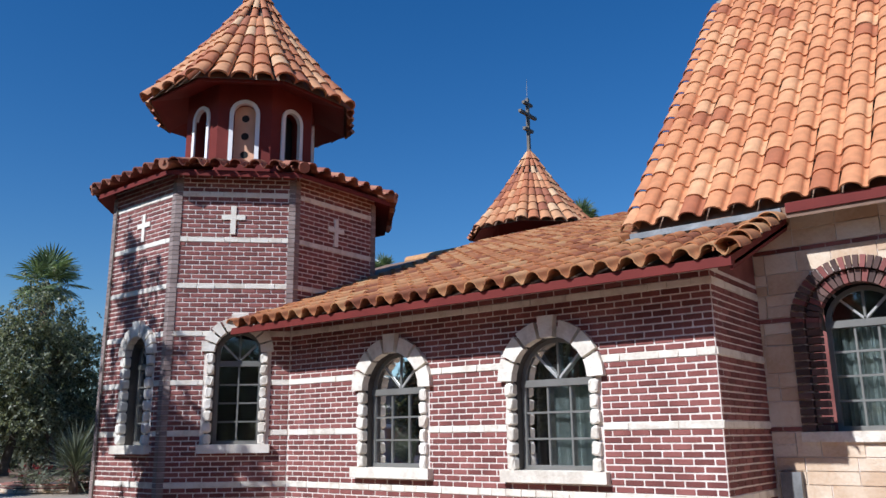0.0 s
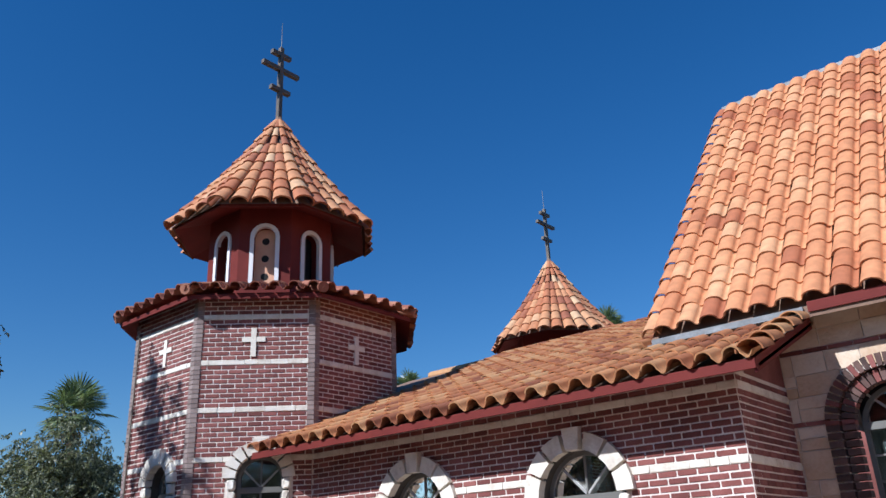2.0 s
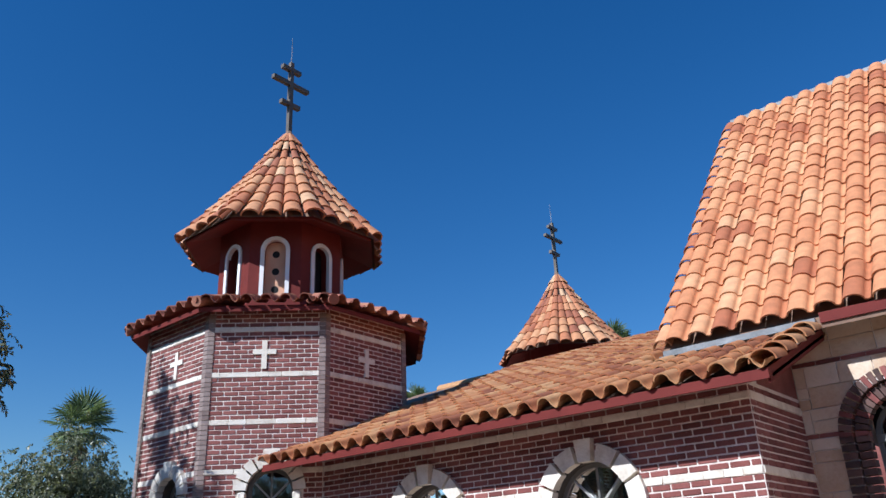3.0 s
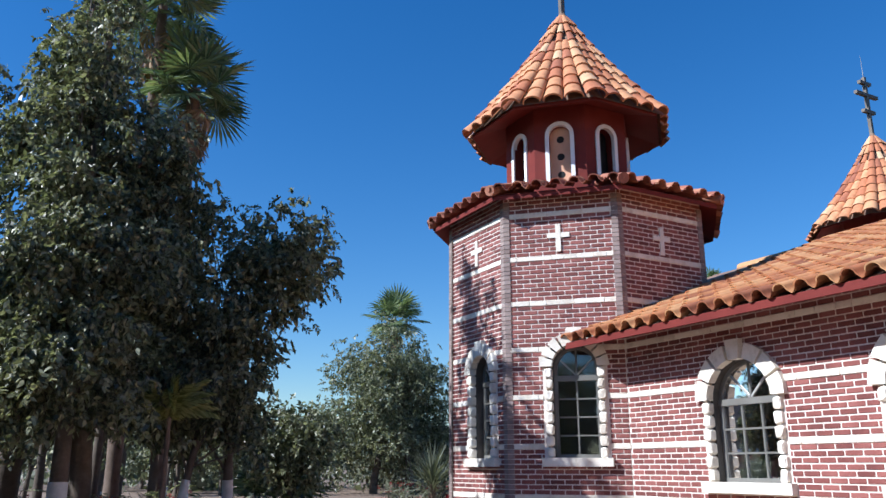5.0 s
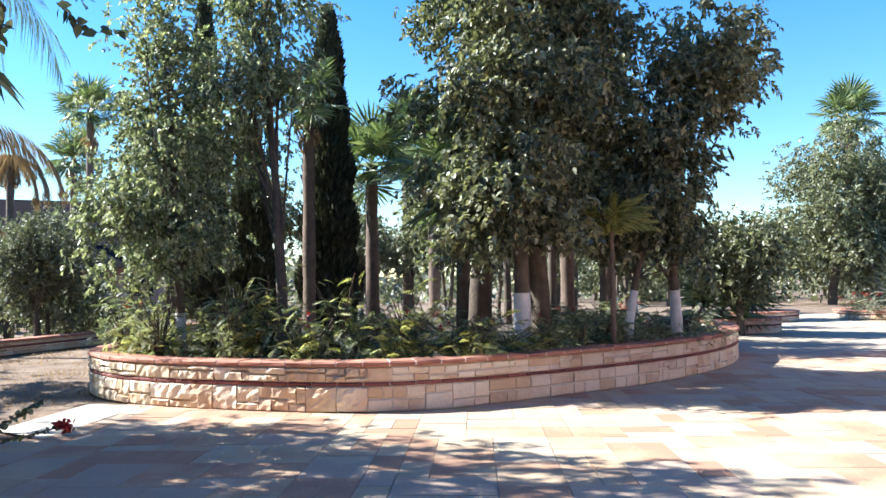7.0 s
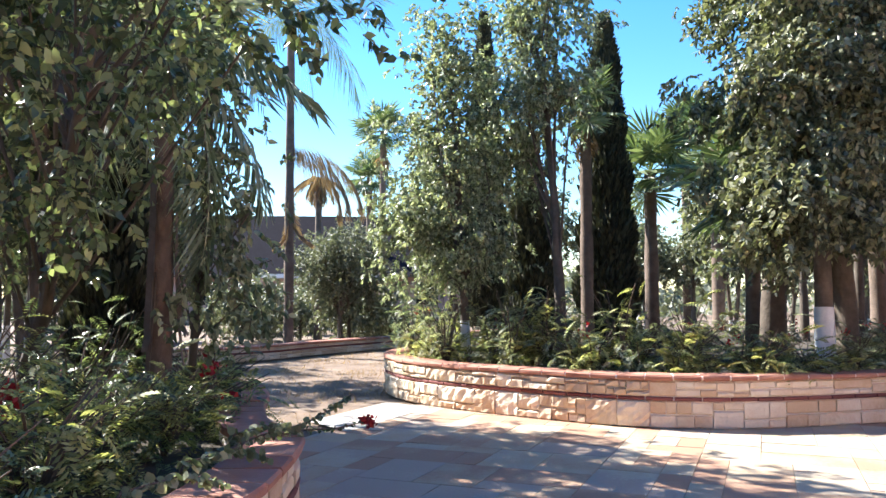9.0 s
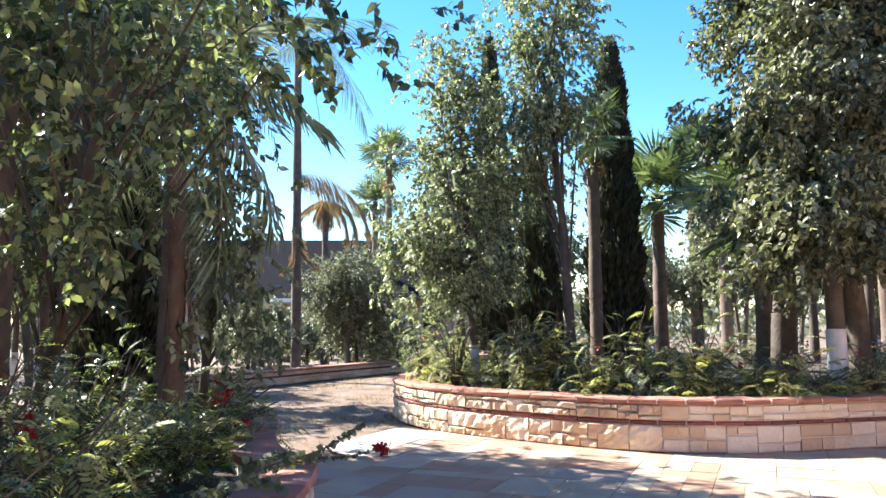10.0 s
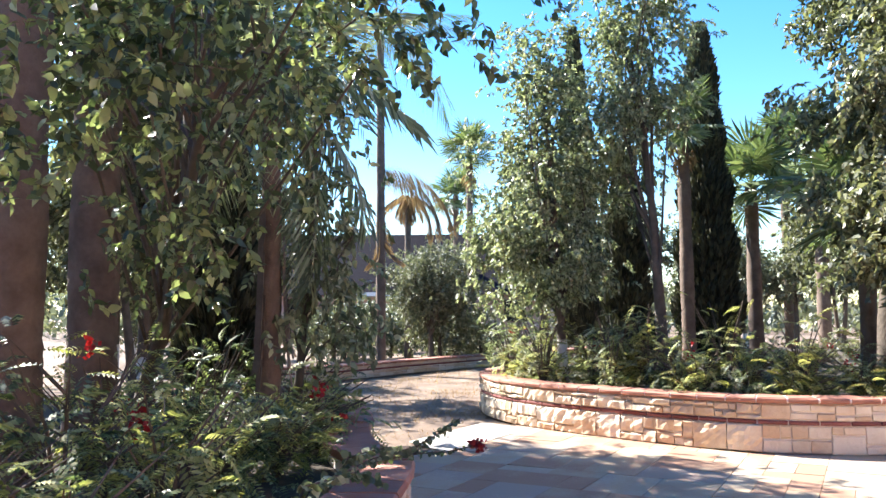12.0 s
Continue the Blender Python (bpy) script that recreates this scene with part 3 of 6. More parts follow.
def cone_roof(parent, cx, cy, z_eave, z_top, apothem, columns=4, detail=True, seed=7):
    """A flared octagonal spire clad in courses of barrel tiles that narrow to the apex."""
    rng = np.random.RandomState(seed)
    H = z_top - z_eave

    def radius(t):  # share of the eave's radius at height t
        return 0.04 + 0.96 * (0.84 * (1 - t) + 0.16 * (1 - t) ** 2.5)
    g = Geo()
    ring(g, cx, cy, [(apothem * radius(t) - 0.03, z_eave + H * t) for t in np.linspace(0, 1, 13)])
    part("roof_deck", g, UNDER, parent)
    field = Geo()
    for k in range(8):
        for c in range(columns):
            frac = c / columns
            a0 = math.pi / 8 + k * math.pi / 4
            t, stop = 0.0, (1.0 if c == 0 else 0.93 if c * 2 == columns else 0.62)
            n = 9
            for i in range(n):
                t0, t1 = i / n, (i + 1.15) / n
                if t0 >= stop:
                    break
                t1 = min(t1, 1.0)
                pts = []
                for tt in (t0, t1):
                    r = apothem * radius(tt) / math.cos(math.pi / 8)
                    p = np.array([r * math.cos(a0), r * math.sin(a0)]) * (1 - frac) + np.array([r * math.cos(a0 + math.pi / 4), r * math.sin(a0 + math.pi / 4)]) * frac
                    pts.append(np.array([cx + p[0], cy + p[1], z_eave + H * tt]))
                up = Vector(pts[1] - pts[0])
                L = up.length
                radial = Vector((pts[0][0] - cx, pts[0][1] - cy, 0)).normalized()
                along = Vector((-radial.y, radial.x, 0))
                fm = slope_frame(pts[0], along, up.normalized())
                w0 = max(0.075, 0.195 * (radius(t0) / radius(0)) ** 0.7) * (1.08 if c == 0 else 1.0)
                w1 = max(0.06, 0.195 * (radius(t1) / radius(0)) ** 0.7) * 0.92
                s = 7
                v = []
                for (w, y, lift) in ((w0, 0, 0.03), (w1, L, 0.0), (w0 * 0.86, 0, 0.012)):
                    v += [(-w * math.cos(math.pi * j / s), y, lift + w * 0.72 * math.sin(math.pi * j / s)) for j in range(s + 1)]
                v = np.array(v)
                v[:, 0] += rng.uniform(-0.006, 0.006)
                f = [(j, j + 1, s + 2 + j, s + 1 + j) for j in range(s)] + [(2 * s + 2 + j, 2 * s + 3 + j, j + 1, j) for j in range(s)]
                if detail and i < 7:
                    part("roof_tile", Geo().add(xform(fm, v), f).mesh("roof_tile", TILE_SPIRE, True), None, parent)
                else:
                    field.add(xform(fm, v), f)
    tagged(part("tile_field", field, TILE_SPIRE_FIELD, parent, smooth=True), kind="stuff")


def roof_cross(parent, cx, cy, z0, h=2.03):
    """Three-barred metal cross with a thin rod on top; its bars lie along y."""
    cross = part("roof_cross", Geo().box((cx - 0.05, cy - 0.05, z0 - 0.15), (cx + 0.05, cy + 0.05, z0 + h)), IRON, parent, "dark bronze three-barred cross")
    for z, L in ((z0 + h * 0.9, 0.27), (z0 + h * 0.7, 0.52), (z0 + h * 0.42, 0.27)):
        part("cross_bar", Geo().box((cx - 0.055, cy - L, z - 0.05), (cx + 0.055, cy + L, z + 0.05)), IRON, cross)
    part("rod", Geo().tube([(cx, cy, z0 + h), (cx, cy, z0 + h + 0.75)], [0.012, 0.005], 5), METAL, cross, "thin metal rod")
    part("cross_foot", Geo().tube([(cx, cy, z0 - 0.2), (cx, cy, z0 + 0.02), (cx, cy, z0 + 0.14)], [0.13, 0.11, 0.05], 8), UNDER, cross)


def drum(parent, cx, cy, z0, z1, apothem):
    """The red lantern: eight faces with white-framed slits; the niche to the south-east is closed by pierced plaster."""
    s = 2 * apothem * math.tan(math.pi / 8)
    spring, base = z1 - 0.72, z0 + 0.2
    for k in range(8):
        g = Geo()
        a = k * math.pi / 4
        n = (math.cos(a), math.sin(a), 0)
        u = (-n[1], n[0], 0)
        m = basis((cx + apothem * n[0] - u[0] * s / 2, cy + apothem * n[1] - u[1] * s / 2, 0), u, n)
        if (m.to_3x3() @ Vector((1, 0, 0))).dot(Vector(u)) < 0:
            m = basis((cx + apothem * n[0] + u[0] * s / 2, cy + apothem * n[1] + u[1] * s / 2, 0), (-u[0], -u[1], 0), n)
        wide = 0.21 if k % 2 else 0.19
        hole = opening(s / 2, wide, base, spring, wide)
        arcs = [q * math.pi / 16 for q in range(9)]
        g = grid_solid([0, s] + [s / 2 + sg * wide * math.cos(q) for q in arcs for sg in (-1, 1)], [z0, base, z1] + [spring + wide * math.sin(q) for q in arcs],
                       lambda x, z: not (hole(z) and hole(z)[0] < x < hole(z)[1]), -0.2, 0, m)
        part("lantern_face", g, RED, parent)
        w = Geo()
        t = 0.08
        for sd in (-1, 1):
            x0 = s / 2 + sd * wide
            w.box((min(x0, x0 + sd * t), -0.05, base), (max(x0, x0 + sd * t), 0.035, spring), m)
        for i in range(10):
            b0, b1 = math.pi * i / 10, math.pi * (i + 1) / 10
            v = [(s / 2 + (wide + d) * math.cos(b), y, spring + (wide + d) * math.sin(b)) for y in (-0.05, 0.035) for b, d in ((b0, 0), (b1, 0), (b1, t), (b0, t))]
            w.add(xform(m, v), [(0, 1, 2, 3), (7, 6, 5, 4), (1, 0, 4, 5), (3, 2, 6, 7), (0, 3, 7, 4), (2, 1, 5, 6)])
        part("arch_trim", w, WHITE, parent, "white arch trim")
        if k % 2:
            pn = Geo().box((s / 2 - wide, -0.16, base), (s / 2 + wide, -0.12, spring + wide * 0.98), m)
            panel = part("niche_panel", pn, PEACH, parent, "peach plaster panel with three round holes")
            # flat black discs paint the shade inside the holes
            for zz in (spring - 0.05, spring - 0.42, spring - 0.8):
                v = [(s / 2 + 0.075 * math.cos(j * math.pi / 8), -0.117, zz + 0.075 * math.sin(j * math.pi / 8)) for j in range(16)]
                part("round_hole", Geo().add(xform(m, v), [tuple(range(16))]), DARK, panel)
        else:
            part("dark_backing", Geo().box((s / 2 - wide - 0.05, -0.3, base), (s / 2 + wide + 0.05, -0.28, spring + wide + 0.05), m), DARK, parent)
            part("window_bar", Geo().box((s / 2 - 0.012, -0.2, base), (s / 2 + 0.012, -0.18, spring + wide), m), FRAME, parent)


def tower(cx, cy, label, bricks=True, dx=-0.06, dy=-0.08):
    ax, ay = cx + dx, cy + dy  # axis of lantern and spire
    t = thing("chapel_tower", label, "tower")
    top = 6.1
    oc = octagon(cx, cy, APO)
    for k in range(8):
        a = k * math.pi / 4
        n = (math.cos(a), math.sin(a), 0)
        p, q = Vector((*oc[k - 1], 0)), Vector((*oc[k], 0))
        m = basis(p, q - p, n)
        if m.to_3x3().col[0].dot(q - p) < 0:
            m = basis(q, p - q, n)
        if bricks and k in (0, 6, 7):
            # eastern, southern and south-eastern faces
            stones, holes = [], []
            if k in (6, 7):
                uc = 0.86 if k == 7 else 0.8
                half = 0.38 if k == 7 else 0.33
                spring, sill = 3.12, 1.62
                stones = [opening(uc, half + 0.16, sill, spring, half + 0.16), opening(uc, 0.1, spring, spring + half + 0.3, 0.001), opening(uc, 0.57, sill - 0.12, sill, 0.001)]
                holes = [opening(uc, half + 0.1, sill - 0.1, spring, half + 0.1)]
                arch_stones(t, m, uc, half, half + 0.12, half + 0.21, sill, spring, half, count=9, seed=k, sill_half=half + 0.2)
                w = thing("tower_window", "arched grey window in a pale stone surround", "window")
                arch_window(w, m, uc, half, sill, spring, half, 2, 4, 2.95, inset=0.2, curtain=False)
            face = masonry(t, m, SIDE, top + 0.17, stones, holes, singles=280, single_from=13 if k else 38, seed=k)
            xc, zc = (1.05, 5.42) if k == 7 else ((0.95, 5.42) if k == 6 else (1.04, 5.4))
            part("wall_cross", Geo().box((xc - 0.045, -0.02, zc - 0.26), (xc + 0.045, 0.03, zc + 0.25), m).box((xc - 0.2, -0.02, zc + 0.0), (xc + 0.2, 0.026, zc + 0.09), m), PALE, t, "pale stone cross set in the brickwork")
        else:
            g = Geo().box((0, -0.3, 0), (SIDE, 0, top + 0.15), m)
            part("plain_face", g, BRICK_FIELD, t)
    if bricks:
        rng = np.random.RandomState(11)
        for k in (5, 6, 7, 0):
            x, y = oc[k]
            a = math.pi / 8 + k * math.pi / 4
            d = Vector((math.cos(a), math.sin(a), 0))
            wd = 0.11
            e1 = Vector((*oc[k - 1], 0)) - Vector((x, y, 0))
            e2 = Vector((*oc[(k + 1) % 8], 0)) - Vector((x, y, 0))
            e1.normalize(), e2.normalize()
            c0 = Vector((x, y, 0))
            o = c0 + d * 0.022
            ring_pts = [o + e1 * wd, o + e1 * wd - d * 0.06, c0 - d * 0.1, o + e2 * wd - d * 0.06, o + e2 * wd, o]
            qg = Geo().prism([(p.x, p.y) for p in reversed(ring_pts)], -COURSE / 2 + 0.005, COURSE / 2 - 0.005)
            qm = qg.mesh("quoin_brick", QUOIN)
            for i in range(46 if k == 7 else 0, 76):
                placed("quoin_brick", qm, Matrix.Translation((0, 0, ZOFF + (i + 0.5) * COURSE)), t)
    # eave: flared soffit, fascia, tiles
    g = Geo()
    ring(g, cx, cy, [(APO - 0.05, top + 0.2), (APO + 0.3, top + 0.02), (APO + 0.3, top + 0.1), (APO + 0.2, top + 0.16), (1.1, top + 0.65)])
    part("eave", g, RED, t, "red painted eave")
    for k in range(8):
        p, q = Vector((*octagon(cx, cy, APO + 0.41)[k - 1], top + 0.13)), Vector((*octagon(cx, cy, APO + 0.41)[k], top + 0.13))
        n = Vector((math.cos(k * math.pi / 4), math.sin(k * math.pi / 4), 0))
        if (q - p).cross(-n + Vector((0, 0, 0.3))).z < 0:
            p, q = q, p
        m = slope_frame(p, q - p, -n + Vector((0, 0, 0.34)))
        L = (q - p).length
        tile_field(t, m, 0, L, 4, pitch=0.3, single_rows=1, seed=20 + k, mats=(TILE_RED, TILE_RED_FIELD), inside=lambda x, y: y * 0.41 < x + 0.12 < L - y * 0.41 + 0.24)
        r2 = Vector((cx, cy, top + 0.13 + 0.9)) - p
        g = Geo().tube([p + Vector((0, 0, 0.05)), p + Vector((0, 0, 0.05)) + Vector((r2.x, r2.y, 0)) * 0.45 + Vector((0, 0, 0.42))], [0.1, 0.085], 10)
        part("hip_tile", g, TILE_RED, t, smooth=True)
    drum(t, ax, ay, top + 0.62, 8.62, 1.24)
    g = Geo()
    ring(g, ax, ay, [(1.2, 8.54), (1.9, 8.27), (1.9, 8.33), (1.2, 8.58)])
    part("spire_eave", g, RED, t, "red painted spire eave")
    cone_roof(t, ax, ay, 8.3, 11.28, 1.99, detail=bricks)
    roof_cross(t, ax, ay, 11.28)
    return t


tower(-12.65, 9.815, "octagonal red brick tower with pale bands and a tiled spire")
tower(-13.55, 22.15, "farther octagonal tower with a small tiled spire", bricks=False, dx=0, dy=0)

# ---- chapel: aisle wall ----
WX0, WX1, WY = -10.2, -3.0, 8.8
wall_s = tagged(new("wall_south"), "dark red brick wall with pale stone bands", "wall", kind="structure")
m = basis((WX1, WY, 0), (-1, 0, 0), (0, -1, 0))
stones, holes = [], []
for i, wx in enumerate((-7.88, -5.155)):
    xc = WX1 - wx
    stones += [opening(xc, 0.7, 1.27, 2.4, 0.7), opening(xc, 0.1, 2.4, 3.2, 0.001), opening(xc, 0.76, 1.15, 1.27, 0.001)]
    holes.append(opening(xc, 0.63, 1.2, 2.4, 0.63))
    w = tagged(new("window_" + str(i + 1)), "arched grey window with fanlight and pale stone surround", "window", kind="structure")
    arch_stones(w, m, xc, 0.56, 0.67, 0.78, 1.27, 2.4, 0.56, count=7, seed=30 + i, sill_half=0.76)
    arch_window(w, m, xc, 0.56, 1.27, 2.4, 0.56, 3, 3, 2.38)
masonry(wall_s, m, WX1 - WX0, 3.66, stones, holes, singles=290, single_from=13, seed=40)
wall_e = tagged(new("wall_east"), "shaded dark red brick return wall", "wall", kind="structure")
masonry(wall_e, basis((WX1, WY + 1.75, 0), (0, -1, 0), (1, 0, 0)), 1.75, 3.6, [], [], singles=120, seed=41)

part("gable", Geo().add([(x, y, z) for x in (WX1 - 0.2, WX1 - 0.004) for y, z in ((8.8, 3.6), (10.5, 3.6), (10.5, 4.3), (8.8, 3.66))], [(3, 2, 1, 0), (4, 5, 6, 7), (0, 1, 5, 4), (1, 2, 6, 5), (2, 3, 7, 6), (3, 0, 4, 7)]), BRICK_FIELD, wall_e)

# aisle roof
RK = (6.2 - 3.38) / (15.3 - 8.02)
aisle = tagged(new("aisle_roof"), "low clay tile roof over the brick aisle", "roof", kind="structure")
up = Vector((0, 1, RK))
part("roof_deck", Geo().add([(-11.3, 8.16, 3.48), (-2.5, 8.16, 3.48), (-2.5, 15.3, 6.24), (-14, 15.3, 6.24), (-14, 9.9, 4.17), (-11.3, 8.16, 3.44), (-2.5, 8.16, 3.44), (-2.5, 15.3, 6.2), (-14, 15.3, 6.0), (-14, 9.9, 4.0)],
     [(0, 1, 2, 3, 4), (9, 8, 7, 6, 5), (0, 5, 6, 1), (1, 6, 7, 2), (2, 7, 8, 3), (3, 8, 9, 4)]), UNDER, aisle)
part("fascia", Geo().box((-10.85, 8.05, 3.415), (-2.5, 8.09, 3.52)).add([(x, y, z) for x in (-2.53, -2.5) for y, z in ((8.09, 3.375), (10.4, 4.26), (10.4, 4.42), (8.09, 3.53))], [(0, 1, 2, 3), (7, 6, 5, 4), (0, 4, 5, 1), (1, 5, 6, 2), (2, 6, 7, 3), (3, 7, 4, 0)]), RED, aisle, "red painted fascia board")
part("soffit", Geo().add([(-10.7, 8.09, 3.415), (-2.53, 8.09, 3.415), (-2.53, 8.79, 3.665), (-10.7, 8.79, 3.665), (-10.7, 8.09, 3.43), (-2.53, 8.09, 3.43), (-2.53, 8.79, 3.68), (-10.7, 8.79, 3.68)], [(0, 3, 2, 1), (4, 5, 6, 7), (0, 1, 5, 4), (1, 2, 6, 5), (2, 3, 7, 6), (3, 0, 4, 7)]), RED, aisle)
tile_field(aisle, slope_frame((-10.95, 8.02, 3.5), (1, 0, 0), up), 0, 8.4, 20, pitch=0.31, single_rows=6, mats=(TILE_OLD, TILE_OLD_FIELD),
           inside=lambda x, y: not (x < 0.6 and y > 0.25 + x * 1.0) and not (y > 1.85 and x > 6.2))
part("ridge", Geo().tube([(-13.2, 15.3, 6.22), (-4.6, 15.3, 6.22)], [0.13, 0.13], 10), TILE_OLD, aisle)
for i in range(5):
    p0 = np.array([-2.52, 8.02 + i * 0.4, 3.56 + i * 0.4 * RK])
    p1 = p0 + np.array([0, 0.46, 0.46 * RK])
    part("rake_tile", barrel(p0 + (0, -0.02, 0.02), p1 - (0, 0, 0.03), 0.15, 0.12), TILE_OLD, aisle, smooth=True)

part("rake_soffit", Geo().add([(x, y, z + dz) for dz in (0, 0.03) for x, y, z in ((-2.996, 8.795, 3.668), (-2.535, 8.795, 3.655), (-2.535, 10.49, 4.3), (-2.996, 10.49, 4.31))], [(3, 2, 1, 0), (4, 5, 6, 7), (0, 1, 5, 4), (1, 2, 6, 5), (2, 3, 7, 6), (3, 0, 4, 7)]), RED, aisle, "red painted boards under the roof edge")

# ---- chapel: stone nave with the steep roof ----
SY = 10.5
RIGHT = 6.0
nave = tagged(new("wall_nave"), "tan coursed stone wall with thin brick courses", "wall", kind="structure")
ms = basis((RIGHT, SY, 0), (-1, 0, 0), (0, -1, 0))
NX = RIGHT + 1.82
NW = 9.0
field = Geo()
hole = opening(NX, 0.64, 1.72, 3.05, 0.64)
rng = np.random.RandomState(50)
arcs = [q * math.pi / 16 for q in range(9)]
core = grid_solid([0, NW] + [NX + sg * 0.64 * math.cos(q) for q in arcs for sg in (-1, 1)], [0, 1.72, 4.5] + [3.05 + 0.64 * math.sin(q) for q in arcs],
                  lambda x, z: not (hole(z) and hole(z)[0] < x < hole(z)[1]), -0.35, -0.012, ms)
part("masonry_core", core, MORTAR, nave)
blocked = opening(NX, 0.73, 1.62, 3.05, 0.73)
for band_z in (0.42, 1.76, 3.12, 4.02):
    for p, q in spans(0, NW, [h for h in (blocked(band_z),) if h]):
        x = p
        while x < q:
            part("thin_brick", Geo().box((x + 0.005, -0.05, band_z - 0.025), (min(q, x + 0.3) - 0.005, 0.004, band_z + 0.025), ms), BRICK, nave) if x > 5.8 else None
            x += 0.3
edges = [0.02, 0.4, 0.44, 0.78, 1.1, 1.42, 1.73, 1.79, 2.1, 2.45, 2.8, 3.09, 3.15, 3.45, 3.72, 3.99, 4.05, 4.5]
for a, b in zip(edges[:-1], edges[1:]):
    if b - a < 0.1:
        continue
    for p, q in spans(0, NW, [h for h in (blocked((a + b) / 2),) if h]):
        x = p
        while x < q - 0.02:
            L = min(rng.uniform(0.25, 0.6), q - x)
            split = rng.rand() < 0.55
            for c, d in (((a, (a + b) / 2), ((a + b) / 2, b)) if split else ((a, b),)):
                g = Geo().box((x + 0.006, -0.1, c + 0.006), (x + L - 0.006, rng.uniform(0.0, 0.012), d - 0.006), ms, 0.004, rng)
                if x > 5.8:
                    part("stone_block", g, BLOCK, nave)
                else:
                    field.v += g.v
                    field.f += [tuple(i + field.n for i in fc) for fc in g.f]
                    field.n += g.n
            x += L
tagged(part("stone_field", field, BLOCK_FIELD, nave), kind="stuff")
# brick arch in two rings
win = tagged(new("window_3"), "arched grey window in a double brick arch", "window", kind="structure")
for r0, r1, n, dep in ((0.47, 0.62, 22, -0.03), (0.635, 0.79, 28, 0.035)):
    for i in range(n):
        a0, a1 = math.pi * i / n + 0.013, math.pi * (i + 1) / n - 0.013
        v = [(NX + r * math.cos(a), y, 3.05 + r * math.sin(a)) for y in (-0.2, dep) for r, a in ((r0, a0), (r0, a1), (r1, a1), (r1, a0))]
        part("arch_brick", Geo().add(xform(ms, v), [(0, 1, 2, 3), (7, 6, 5, 4), (1, 0, 4, 5), (3, 2, 6, 7), (0, 3, 7, 4), (2, 1, 5, 6)]), BROWN if i % 3 else BRICK, win)
    for sd in (-1, 1):
        zz = 1.72
        while zz < 3.03:
            x0, x1 = sorted((NX + sd * r0, NX + sd * r1))
            part("jamb_brick", Geo().box((x0, -0.2, zz + 0.006), (x1, dep, zz + 0.082), ms), BROWN, win)
            zz += 0.0975
part("window_sill", Geo().box((NX - 0.8, -0.2, 1.6), (NX + 0.8, 0.06, 1.72), ms), PALE, win, "pale stone sill")
arch_window(win, ms, NX, 0.46, 1.72, 3.05, 0.46, 3, 4, 3.04, inset=0.34)
part("utility_box", Geo().box((8.66, 0.0, 0.9), (8.9, 0.13, 1.25), ms), METAL, nave, "small grey utility box on the wall")

# steep roof
steep = tagged(new("nave_roof"), "steep clay tile roof with a metal ridge", "roof", kind="structure")
EX, EY, EZ, RY, RZ = -4.5, 10.03, 4.48, 15.03, 10.3
sup = Vector((0, RY - EY, RZ - EZ)).normalized()
SL = math.hypot(RY - EY, RZ - EZ)
part("roof_deck", Geo().add([(EX, EY, EZ - 0.02), (6, EY, EZ - 0.02), (6, RY, RZ - 0.02), (EX, RY, RZ - 0.02), (EX, EY, EZ - 0.16), (6, EY, EZ - 0.16), (6, RY, RZ - 0.2), (EX, RY, RZ - 0.2), (6, 20.5, EZ), (EX, 20.5, EZ)],
     [(0, 1, 2, 3), (7, 6, 5, 4), (0, 4, 5, 1), (3, 7, 4, 0), (3, 2, 8, 9)]), UNDER, steep)
part("fascia", Geo().box((-2.4, EY - 0.03, EZ - 0.1), (6, EY - 0.003, EZ + 0.03)), RED, steep, "red painted fascia board")
part("flashing", Geo().box((EX + 0.02, EY - 0.06, EZ - 0.14), (-2.45, EY - 0.02, EZ - 0.03)).box((EX + 0.02, EY - 0.2, EZ - 0.15), (-2.45, EY - 0.06, EZ - 0.135)), METAL, steep, "grey metal flashing")
part("gable_wall", Geo().add([(EX + 0.25, 10.55, 4.0), (EX + 0.25, 20, 4.0), (EX + 0.25, RY, RZ - 0.4)], [(0, 2, 1)]), BLOCK_FIELD, steep)
tile_field(steep, slope_frame((EX + 0.05, EY, EZ), (1, 0, 0), sup), 0, 8.6, int(SL / 0.4) + 0, pitch=0.33, gauge=0.4, single_rows=13, seed=60, section=(0.39, 0.27, 0.05))
part("ridge_cap", Geo().box((EX, RY - 0.06, RZ - 0.02), (6, RY + 0.16, RZ + 0.1)), METAL, steep, "pale metal ridge cap")
for i in range(int(SL / 0.42)):
    p0 = Vector((EX, EY, EZ)) + sup * (i * 0.42)
    p1 = p0 + sup * 0.47
    part("rake_tile", barrel(p0 + Vector((0, 0, 0.04)), p1, 0.14, 0.12), TILE, steep, smooth=True)
# closing walls
closing = tagged(new("wall_north"), "plain rear wall of the chapel", "wall", kind="structure")
part("rear_wall", Geo().box((-10, 20.5, 0), (6, 20.8, 4.5)).box((5.7, 10.6, 0), (6, 20.5, 4.5)).box((-10.3, 11.0, 0), (-10.0, 20.5, 4.2)), BRICK_FIELD, closing)

# unseen wall, added to hold skylight and bounce off the return wall
light_block = tagged(new("wall_light_block"), "unseen brick wall added to cut light from the east", "wall", kind="structure")
part("wing_wall", Geo().box((6.0, -9.0, 0), (6.3, 10.6, 5.2)), BRICK_FIELD, light_block)

# ---- small fittings on the tower ----
part("conduit", Geo().tube([(-13.52, 7.33, 0.0), (-13.52, 7.33, 5.95)], [0.016, 0.016], 6), IRON)
tagged(bpy.data.objects["conduit"], "thin dark conduit running up the tower corner", "pipe")

